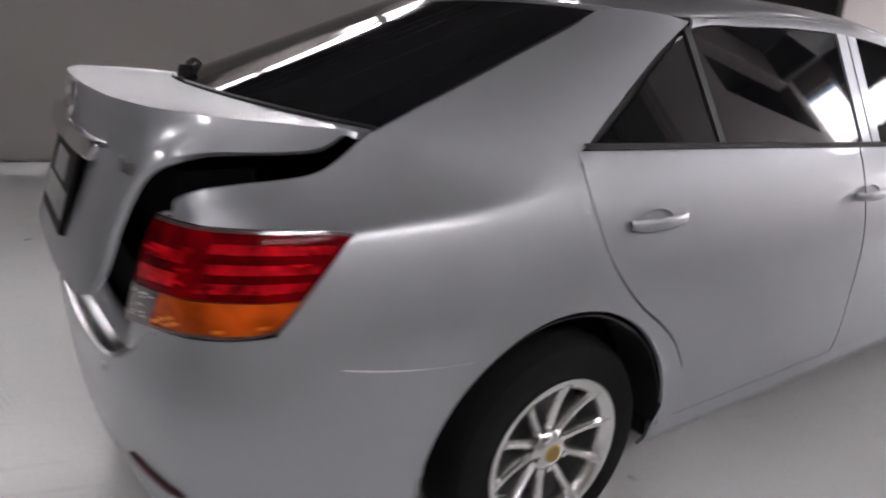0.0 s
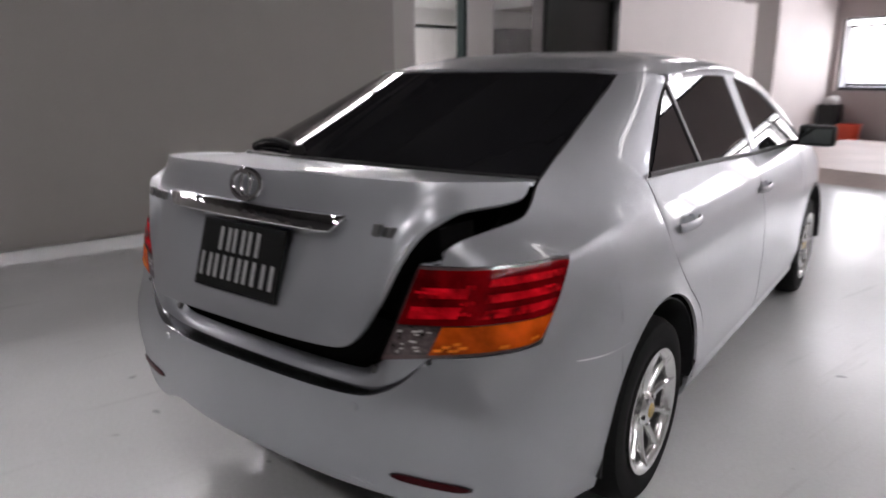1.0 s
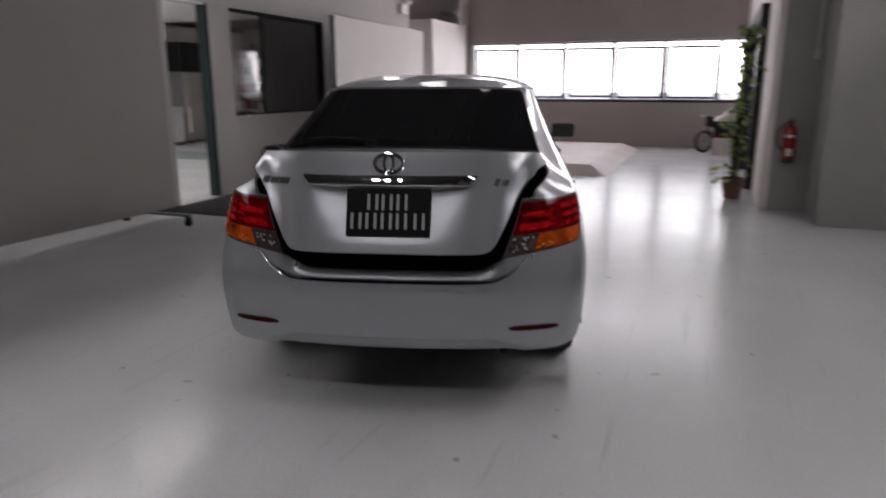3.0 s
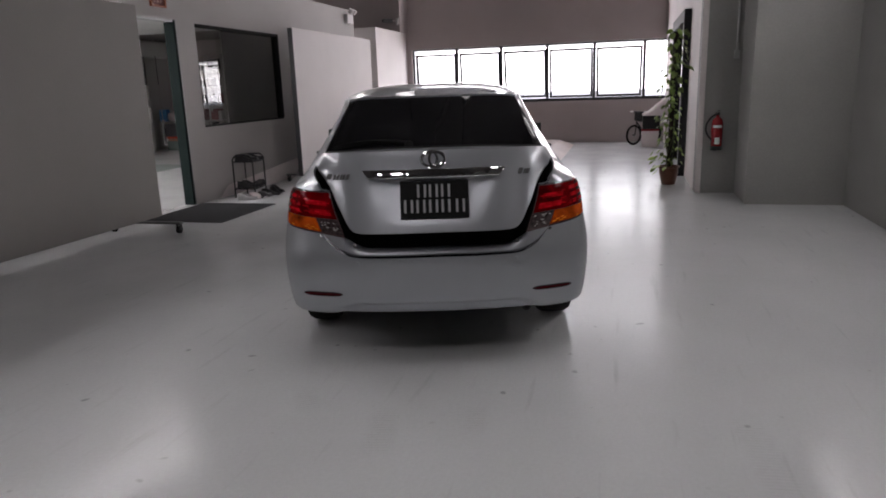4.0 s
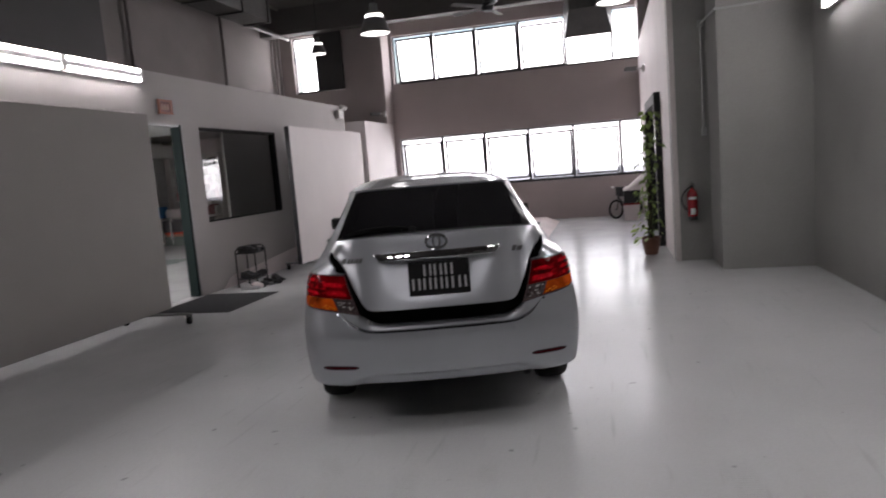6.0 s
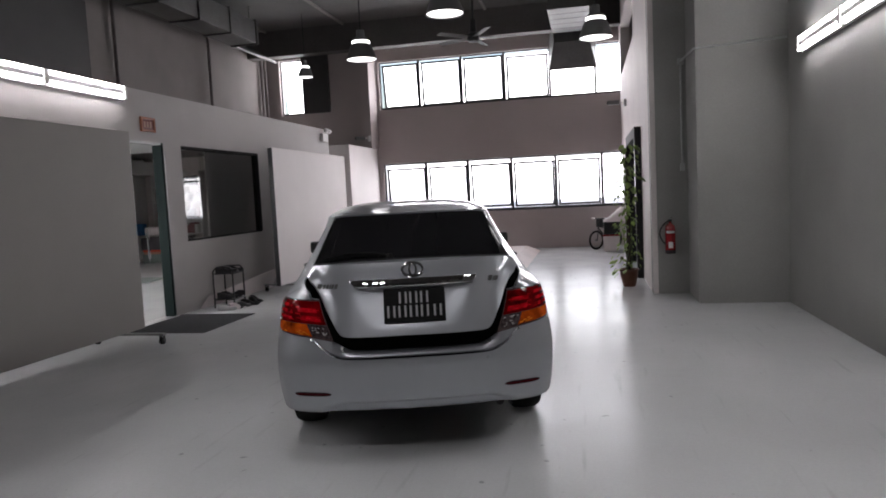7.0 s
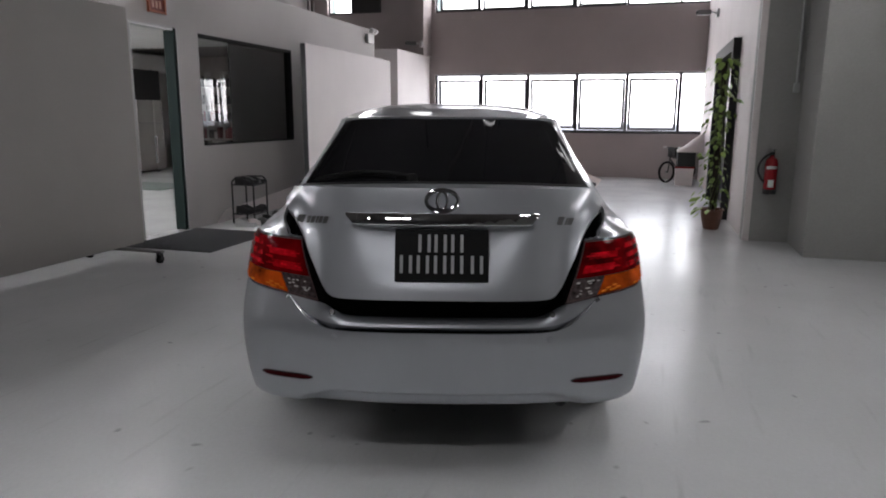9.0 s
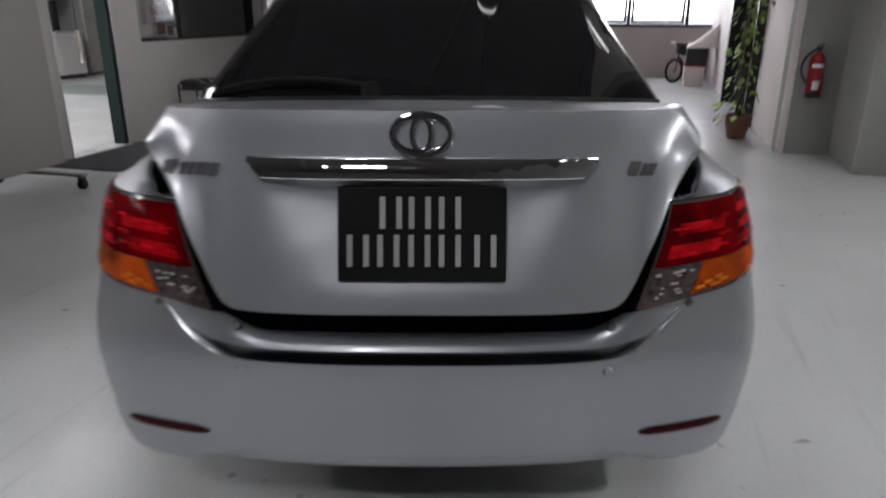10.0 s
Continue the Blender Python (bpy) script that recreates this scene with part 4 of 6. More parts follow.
# model lettering, drawn as small slanted chrome bars
for x0, widths in ((-0.540, (0.034, 0.018, 0.018, 0.011, 0.018, 0.022)), (0.416, (0.030, 0.009, 0.026))):
    x = x0
    for k, w in enumerate(widths):
        y = lid_face(x + w / 2, 1.026) - 0.005
        bm = bmesh.new()
        box_into(bm, x, y - 0.004, 1.010, x + w * 0.70, y + 0.008, 1.036 if k else 1.041, bevel=0.002)
        for v in bm.verts:
            v.co.x += 0.35 * (v.co.z - 1.01)
        part("badge_bar", bm, M["lamp_metal"], lid, "small dark chrome lettering bar")
        x += w

# number plate, its characters as plain bars
plate_m = Matrix.Translation((0, 0.0125, 0.906)) @ pose(0, 0, 0, -17.2, 0, 0)
bm = bmesh.new()
box_into(bm, -0.169, -0.006, -0.095, 0.169, 0.006, 0.095, bevel=0.005)
bmesh.ops.transform(bm, matrix=plate_m, verts=bm.verts)
plate = part("number_plate", bm, M["plate"], lid, "black two-line number plate with pale bars")
for zc, xs in ((0.043, (-0.062, -0.004, 0.056)), (-0.033, (-0.128, -0.067, -0.005, 0.056, 0.127))):
    for xc in xs:
        for dx in (-0.0165, 0.0165):
            bm = bmesh.new()
            box_into(bm, xc + dx - 0.0055, -0.0085, zc - 0.032, xc + dx + 0.0055, -0.005, zc + 0.032, bevel=0.001)
            bmesh.ops.transform(bm, matrix=plate_m, verts=bm.verts)
            part("plate_bar", bm, M["plate_ink"], plate)

# rear window, roof and windscreen
GLASS_TOP = [(0, 1.03, 1.385), (0.2, 1.045, 1.384), (0.36, 1.09, 1.382), (0.46, 1.14, 1.379), (0.51, 1.19, 1.373), (0.529, 1.212, 1.370)]
gt = curve3(GLASS_TOP, NL)


def pane_rows(lo, hi, bulge, n=17, inset=0.0):
    out = []
    for i in range(-NL + 1, NL):
        a, b = lo[abs(i)], hi[abs(i)]
        sg = 1 if i >= 0 else -1
        r = []
        for j in range(n):
            t = lerp(inset, 1 - inset, j / (n - 1))
            p = a.lerp(b, t) + Vector((0, -0.5, 0.85)) * bulge * math.sin(math.pi * t)
            r.append(Vector((sg * p.x * (1 - inset * 0.5), p.y, p.z)))
        out.append(r)
    return out


bm = bmesh.new()
grid_into(bm, pane_rows(gb, gt, 0.0))
rear_glass = part("rear_window", bm, M["car_glass"], car, "dark smoked rear window", smooth=True, outward=MID, solid=0.006)
# black rubber round the rear window
bm = bmesh.new()
for sg in (1, -1):
    tube_into(bm, [Vector((sg * p.x, p.y - 0.002, p.z + 0.001)) for p in gb[::4]], 0.007, 6)
    edge = [gb[-1].lerp(gt[-1], t) + Vector((0, -0.5, 0.85)) * 0.0005 * math.sin(math.pi * t) for t in [k / 12 for k in range(13)]]
    tube_into(bm, [Vector((sg * (p.x + 0.002), p.y, p.z - 0.003)) for p in edge], 0.0045, 6)
part("window_seal", bm, M["black"], rear_glass, "black rubber seal", smooth=True)

ROOF_EDGE = [(0.545, 1.225, 1.383), (0.600, 1.50, 1.372), (0.603, 1.80, 1.388), (0.603, 2.1, 1.394), (0.604, 2.45, 1.378), (0.612, 2.72, 1.335)]
ROOF_MID = [(0, 1.035, 1.394), (0, 1.32, 1.444), (0, 1.75, 1.468), (0, 2.1, 1.47), (0, 2.42, 1.456), (0, 2.66, 1.428)]
re_, rm = curve3(ROOF_EDGE, 31), curve3(ROOF_MID, 31)
rows = []
for e, c in zip(re_, rm):
    r = []
    for j in range(-16, 17):
        t = j / 16
        f = abs(t)
        x = e.x * math.sin(f * math.pi / 2) ** 0.9 if f else 0
        q = (x / e.x) ** 2 if e.x else 0
        yy = lerp(c.y, e.y, (x / e.x) ** 2.2)
        zz = e.z + (c.z - e.z) * (1 - (x / e.x) ** 3.2) ** 0.72
        r.append(Vector((x * (1 if t >= 0 else -1), yy, zz)))
    rows.append(r)
bm = bmesh.new()
grid_into(bm, rows)
part("roof", bm, M["paint"], car, "silver roof", smooth=True, outward=MID, solid=0.012)
# windscreen, bonnet and nose
WS_TOP = [(0, 2.66, 1.426), (0.3, 2.67, 1.412), (0.5, 2.70, 1.372), (0.606, 2.73, 1.330)]
WS_BASE = [(0, 3.62, 0.985), (0.35, 3.57, 0.985), (0.6, 3.48, 0.985), (0.715, 3.38, 0.985)]
wt, wb = curve3(WS_TOP, NL), curve3(WS_BASE, NL)
rows = []
for i in range(-NL + 1, NL):
    sg = 1 if i >= 0 else -1
    rows.append([Vector((sg * p.x, p.y, p.z)) for p in (wb[abs(i)].lerp(wt[abs(i)], j / 12) + Vector((0, 0.5, 0.8)) * 0.03 * math.sin(math.pi * j / 12) for j in range(13))])
bm = bmesh.new()
grid_into(bm, rows)
part("windscreen", bm, M["car_glass"], car, "dark windscreen", smooth=True, outward=MID, solid=0.006)
BON = [(0, 4.42, 0.74), (0.35, 4.38, 0.74), (0.58, 4.24, 0.76), (0.71, 4.0, 0.80)]
bo = curve3(BON, NL)
rows = []
for i in range(-NL + 1, NL):
    sg = 1 if i >= 0 else -1
    rows.append([Vector((sg * p.x, p.y, p.z)) for p in (bo[abs(i)].lerp(wb[abs(i)] + Vector((0, 0.02, -0.01)), j / 14) + Vector((0, 0.2, 1)) * 0.06 * math.sin(math.pi * j / 14) for j in range(15))])
bm = bmesh.new()
grid_into(bm, rows)
part("bonnet", bm, M["paint"], car, "silver bonnet", smooth=True, outward=(0, 4, 0.3), solid=0.012)
S_F = s_at_y(3.66 + ARC_R + 0.01)
S_END = float(_arc[-1])
rows = []
for i in range(61):
    s = lerp(S_F, 2 * S_END - S_F, i / 60)
    sg, q = (1, s) if s <= S_END else (-1, 2 * S_END - s)
    rows.append([Vector((sg * p.x, p.y, p.z)) for p in (hull(q, lerp(0.2, 0.76, j / 12)) for j in range(13))])
bm = bmesh.new()
grid_into(bm, rows)
part("front_bumper", bm, M["paint"], car, "silver front bumper", smooth=True, outward=MID, solid=0.012)


# doors, sills and front wings
def cut_low(y):
    """Lower edge of the rear door where it follows the wheel arch."""
    if y >= 1.41:
        return 0.285
    return max(0.285, table([(c[0], c[1]) for c in CUT], y))


def belt(y):
    return table([(1.0, 1.062), (1.6, 1.04), (2.3, 1.012), (3.0, 0.992), (3.45, 0.978)], y)


def door_rows(y0, y1, low, n=40):
    rr = []
    for i in range(n + 1):
        y = lerp(y0, y1, i / n)
        lo, hi = low(y), belt(y)
        rr.append([flank(y, lerp(lo, hi - 0.004, j / 20), -0.001) for j in range(21)])
    return rr


rear_doors = both_sides("rear_door", door_rows(1.006, 2.268, lambda y: cut_low(y) + 0.008, 56), M["paint"], "silver rear door")
front_doors = both_sides("front_door", door_rows(2.276, 3.30, lambda y: 0.285), M["paint"], "silver front door")
rows = []
for i in range(49):
    y = lerp(3.308, 4.06, i / 48)
    lo = arch(y, 3.66) if abs(y - 3.66) < ARC_R else 0.22
    hi = table([(3.3, 0.975), (3.6, 0.955), (4.06, 0.80)], y)
    rows.append([flank(y, lerp(lo, hi, j / 16)) for j in range(17)])
both_sides("front_wing", rows, M["paint"], "silver front wing")
rows = []
for i in range(21):
    y = lerp(1.33, 3.30, i / 20)
    rows.append([flank(y, lerp(0.19, 0.279, j / 6), 0.004 - 0.012 * abs(j / 3 - 1)) for j in range(7)])
both_sides("sill", rows, M["paint"], "silver side sill")


# side glass
def glass_x(z):
    return 0.742 - (z - 1.03) * 0.435


def dlo_top(y):
    return table([(1.02, 1.062), (1.17, 1.15), (1.34, 1.27), (1.50, 1.358), (1.75, 1.374), (2.1, 1.38), (2.45, 1.362), (2.75, 1.31), (3.0, 1.21), (3.25, 1.085), (3.42, 0.99)], y)


def lean(y, z, k):
    return y - k * (z - 1.03)


def glass_rows(ya, yb, ka, kb, out, lo_in=0.012, hi_in=0.016, n=22):
    """A pane between two leaning edges that start at ya and yb on the belt."""
    rr = []
    for i in range(n + 1):
        t = i / n
        y = lerp(ya, yb, t)
        lo = belt(y) + lo_in
        k = lerp(ka, kb, t)
        hi = lo + 0.001
        for z in [lo + 0.005 * q for q in range(90)]:
            if z < dlo_top(lean(y, z, k)) - hi_in:
                hi = z
        rr.append([Vector((glass_x(zz) + out, lean(y, zz, k), zz)) for zz in [lerp(lo, hi, j / 10) for j in range(11)]])
    return rr


both_sides("quarter_window", glass_rows(1.05, 1.535, 0.0, 0.24, 0.0), M["side_glass"], "smoked rear quarter window", solid=0.004)
both_sides("rear_door_window", glass_rows(1.575, 2.30, 0.24, 0.12, 0.0), M["side_glass"], "smoked rear door window", solid=0.004)
both_sides("front_door_window", glass_rows(2.43, 3.38, 0.12, 0.0, 0.0, n=36), M["side_glass"], "smoked front door window", solid=0.004)
# black surround behind the glass, bright belt moulding, silver door pillars
both_sides("window_surround", glass_rows(1.025, 3.41, 0.0, 0.0, -0.010, 0.0, 0.0, n=60), M["black"], "black window surround", solid=0.006)
for nm, ya, yb, k, mt, lb in (("pillar_cover", 2.305, 2.362, 0.12, "paint", "silver door pillar"), ("pillar_cover", 2.372, 2.425, 0.12, "paint", "silver door pillar"), ("window_divider", 1.541, 1.569, 0.24, "black", "black window divider")):
    both_sides(nm, glass_rows(ya, yb, k, k, 0.006, 0.002, 0.004, n=3), M[mt], lb, solid=0.008)
rail = []
for i in range(61):
    y = lerp(1.50, 3.41, i / 60)
    z = dlo_top(y)
    e = Vector((table([(p.y, p.x) for p in re_], y) if y < 2.72 else lerp(0.612, 0.74, (y - 2.72) / 0.69), y, 0))
    zt = table([(p.y, p.z) for p in re_], y) if y < 2.72 else z + 0.03
    rail.append([Vector((glass_x(z - 0.014) + 0.006, y, z - 0.014)), Vector((glass_x(z) + 0.012, y, z + 0.002)), Vector((e.x + 0.006, y, lerp(z, zt, 0.6) + 0.004)), Vector((e.x - 0.012, y, zt + 0.004))])
both_sides("roof_rail", rail, M["paint"], "silver roof rail", solid=0.008)
trim = []
for i in range(50):
    y = lerp(1.02, 3.38, i / 49)
    z = belt(y)
    trim.append([Vector((glass_x(z) + dx, y, z + dz)) for dx, dz in ((0.004, 0.014), (0.011, 0.012), (0.013, 0.0), (0.004, -0.004))])
both_sides("belt_moulding", trim, M["black"], "black belt moulding", solid=0.003)

# door handles
for sg, rd, fd in ((1, rear_doors[0], front_doors[0]), (-1, rear_doors[1], front_doors[1])):
    for y, z, door in ((1.215, 0.885, rd), (2.29, 0.862, fd)):
        y += 0.02
        p = flank(y, z)
        bm = bmesh.new()
        n = 14
        rr = []
        for i in range(n + 1):
            t = i / n
            yy = y - 0.105 + 0.21 * t
            o = 0.030 * math.sin(math.pi * t) ** 0.45 + 0.002
            h = 0.013 + 0.004 * math.sin(math.pi * t)
            ring = []
            for j in range(9):
                a = math.pi * 2 * j / 8
                ring.append(Vector((sg * (flank(yy, z).x + o * 0.72 + 0.007 * math.cos(a)), yy, z + h * math.sin(a))))
            rr.append(ring)
        grid_into(bm, rr)
        handle = part("door_handle", bm, M["paint"], door, "silver pull handle", smooth=True)
        bm = bmesh.new()
        lathe_into(bm, [(0.0001, -0.020), (0.030, -0.016), (0.042, -0.003), (0.048, 0.0025), (0.052, 0.0015)], pose(sg * (p.x - 0.002), y - 0.01, z - 0.004, 0, 90 * sg, 0) @ Matrix.Diagonal((0.75, 1.35, 1, 1)), seg=24)
        part("handle_cup", bm, M["paint"], handle, "shaded handle recess", smooth=True)

# door mirrors
for sg in (1, -1):
    mir = part("door_mirror", (lambda b: (box_into(b, 0.80, 3.06, 0.985, 0.985, 3.15, 1.10, bevel=0.035), bmesh.ops.transform(b, matrix=Matrix.Diagonal((sg, 1, 1, 1)), verts=b.verts), b)[2])(bmesh.new()), M["black"], car, "black door mirror housing", smooth=True)
    bm = bmesh.new()
    box_into(bm, 0.72, 3.10, 0.985, 0.83, 3.14, 1.012, bevel=0.008)
    bmesh.ops.transform(bm, matrix=Matrix.Diagonal((sg, 1, 1, 1)), verts=bm.verts)
    part("mirror_arm", bm, M["black"], mir, smooth=True)
    bm = bmesh.new()
    box_into(bm, 0.818, 3.052, 1.002, 0.968, 3.059, 1.085, bevel=0.003)
    bmesh.ops.transform(bm, matrix=Matrix.Diagonal((sg, 1, 1, 1)), verts=bm.verts)
    # dark tint stands in for the dim surroundings mirrored here
    part("mirror_glass", bm, mat("mirror_glass", (0.22, 0.24, 0.23), 0.03, 1.0), mir, "mirror glass with a dark reflection in its tint")

# tail lamps
def lamp_patch(name, sg, u0, u1, v0, v1, out, material, parent, label="", n=18, m=10, slant=0.0):
    rr = []
    for i in range(n + 1):
        u = lerp(u0, u1, i / n)
        r = []
        for j in range(m + 1):
            v = lerp(v0(u) if callable(v0) else v0, v1(u) if callable(v1) else v1, j / m)
            p = lamp_point(min(1.0, max(0.0, u + slant * v)), v, out)
            r.append(Vector((sg * p.x, p.y, p.z)))
        rr.append(r)
    bm = bmesh.new()
    grid_into(bm, rr)
    return part(name, bm, material, parent, label, smooth=True, outward=MID, solid=0.006)


def split_v(u):
    return 0.40 - 0.045 * u


for sg in (1, -1):
    lamp = lamp_patch("tail_lamp", sg, 0.0, 1.0, 0.0, 1.0, 0.004, M["lamp_dark"], car, "red, amber and clear tail lamp")
    lamp_patch("red_lens", sg, 0.012, 0.988, lambda u: split_v(u) + 0.008, 0.975, 0.012, M["lamp_red"], lamp, "red lens")
    lamp_patch("amber_lens", sg, 0.30, 0.985, 0.05, lambda u: split_v(u) - 0.006, 0.012, M["lamp_amber"], lamp, "amber lens")
    lamp_patch("clear_lens", sg, 0.012, 0.29, 0.06, lambda u: split_v(u) - 0.006, 0.011, M["lamp_clear"], lamp, "clear faceted lens", m=6)
    # moulded bands behind the red lens; facet glints put in as bright patches
    for v0, v1, u0, u1 in ((0.455, 0.545, 0.50, 0.955), (0.625, 0.715, 0.47, 0.955), (0.80, 0.885, 0.45, 0.955), (0.47, 0.60, 0.06, 0.36), (0.69, 0.80, 0.08, 0.36)):
        lamp_patch("lens_band", sg, u0, u1, v0, v1, 0.0132, M["lamp_band"], lamp, n=10, m=3)
    rng = random.Random(31 + sg)
    for v, a0, a1, w, step in ((0.455, 0.52, 0.80, 0.034, 0.09), (0.50, 0.40, 0.47, 0.04, 0.03), (0.62, 0.40, 0.47, 0.035, 0.03), (0.70, 0.88, 0.95, 0.03, 0.03), (0.86, 0.84, 0.95, 0.03, 0.04), (0.79, 0.41, 0.46, 0.035, 0.03), (0.52, 0.12, 0.30, 0.035, 0.035), (0.74, 0.12, 0.30, 0.022, 0.05)):
        u = a0
        while u < a1:
            lamp_patch("reflector_facet", sg, u, u + step * 0.75, v + rng.uniform(-0.008, 0.008), v + w * rng.uniform(0.7, 1.2), 0.0142, M["lamp_rib"], lamp, n=3, m=2, slant=-0.10)
            u += step
    for u, v, w in ((0.32, 0.09, 0.05), (0.36, 0.13, 0.05), (0.41, 0.08, 0.06), (0.46, 0.11, 0.05), (0.42, 0.16, 0.04), (0.70, 0.075, 0.05), (0.88, 0.10, 0.05)):
        lamp_patch("reflector_facet", sg, u, u + w, v, v + 0.035, 0.0142, M["amber_rib"], lamp, n=3, m=2)
    for k in range(13):
        u, v = rng.uniform(0.03, 0.235), rng.uniform(0.09, 0.33)
        lamp_patch("reflector_facet", sg, u, u + rng.uniform(0.014, 0.034), v, v + rng.uniform(0.015, 0.03), 0.0134, M["lamp_glint"], lamp, n=2, m=2)

# a long thin scratch on the right quarter
SCR = ((0.357, 0.694), (0.663, 0.649))
rr = []
for i in range(25):
    t = i / 24
    w = 0.0022 * math.sin(math.pi * min(1.0, t * 1.4 + 0.08)) ** 0.6 * (1 - 0.75 * t) + 0.0003
    y, z = lerp(SCR[0][0], SCR[1][0], t), lerp(SCR[0][1], SCR[1][1], t) - 0.006 * math.sin(math.pi * t)
    rr.append([flank(y, z + k * w, 0.0012) for k in (-1, 0, 1)])
bm = bmesh.new()
grid_into(bm, rr)
part("scratch", bm, M["scratch"], quarters[0], "pale scratch in the paint", smooth=True)

# boot filler with the gap's shade as near-black colour, and the floor pan
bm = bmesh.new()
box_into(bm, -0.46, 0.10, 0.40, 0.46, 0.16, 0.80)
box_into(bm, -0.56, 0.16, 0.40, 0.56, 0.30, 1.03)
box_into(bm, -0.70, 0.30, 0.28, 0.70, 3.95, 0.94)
part("boot_interior", bm, M["void"], car, "near-black block in the boot, gap shade in its colour")
bm = bmesh.new()
box_into(bm, -0.60, 0.42, 0.235, 0.60, 4.3, 0.33, bevel=0.03)
# unseen rear panel, added to stop light falling through the boot gap
box_into(bm, -0.54, 0.12, 0.315, 0.54, 0.415, 0.36, bevel=0.008)
box_into(bm, -0.78, 1.36, 0.20, 0.78, 3.25, 0.28, bevel=0.02)
part("underbody", bm, M["black"], car, "black underbody")
for sg in (1, -1):
    for cy in (ARC_Y, 3.66):
        bm = bmesh.new()
        rr = []
        for i in range(25):
            a = math.pi * i / 24
            rr.append([Vector((sg * x, cy + (ARC_R + 0.004) * math.cos(a), ARC_Z + (ARC_R + 0.004) * math.sin(a) - 0.02)) for x in (0.835, 0.74, 0.62)])
        grid_into(bm, rr)
        part("wheel_liner", bm, M["black"], car, "black wheel arch liner", smooth=True, solid=0.004)
bm = bmesh.new()
cyl_into(bm, (0.47, 0.16, 0.292), (0.47, 0.45, 0.292), 0.024, seg=20, caps=False)
part("exhaust_pipe", bm, M["lamp_metal"], car, "steel exhaust tip", smooth=True, solid=0.003)

# rear wiper
bm = bmesh.new()
g = pane_rows(gb, gt, 0.0)


def on_glass(x, f, lift):
    i = min(range(len(g)), key=lambda k: abs(g[k][0].x - x))
    p = g[i][0].lerp(g[i][-1], f) + Vector((0, -0.5, 0.85)) * lift
    return Vector((x, p.y, p.z))


arm = [on_glass(-0.13 - 0.42 * t, 0.040 + 0.050 * math.sin(math.pi * t) ** 0.8, 0.016 + 0.008 * math.sin(math.pi * t)) for t in [k / 12 for k in range(13)]]
grid_into(bm, [[p + Vector((0, (0.011 - 0.0006 * k) * math.cos(q), (0.011 - 0.0006 * k) * math.sin(q))) for q in [2 * math.pi * j / 8 for j in range(9)]] for k, p in enumerate(arm)])
wiper = part("rear_wiper", bm, M["rubber"], car, "black rear wiper", smooth=True)
bm = bmesh.new()
tube_into(bm, [on_glass(-0.2 - 0.36 * t, 0.035 + 0.06 * math.sin(math.pi * (0.2 + 0.8 * t)), 0.006) for t in [k / 8 for k in range(9)]], 0.006, 6)
part("wiper_blade", bm, M["rubber"], wiper)
bm = bmesh.new()
lathe_into(bm, [(0.0001, 0.03), (0.016, 0.03), (0.022, 0.02), (0.024, 0.0)], Matrix.Translation(on_glass(-0.13, 0.03, 0.0)), seg=20)
part("wiper_pivot", bm, M["rubber"], wiper, smooth=True)


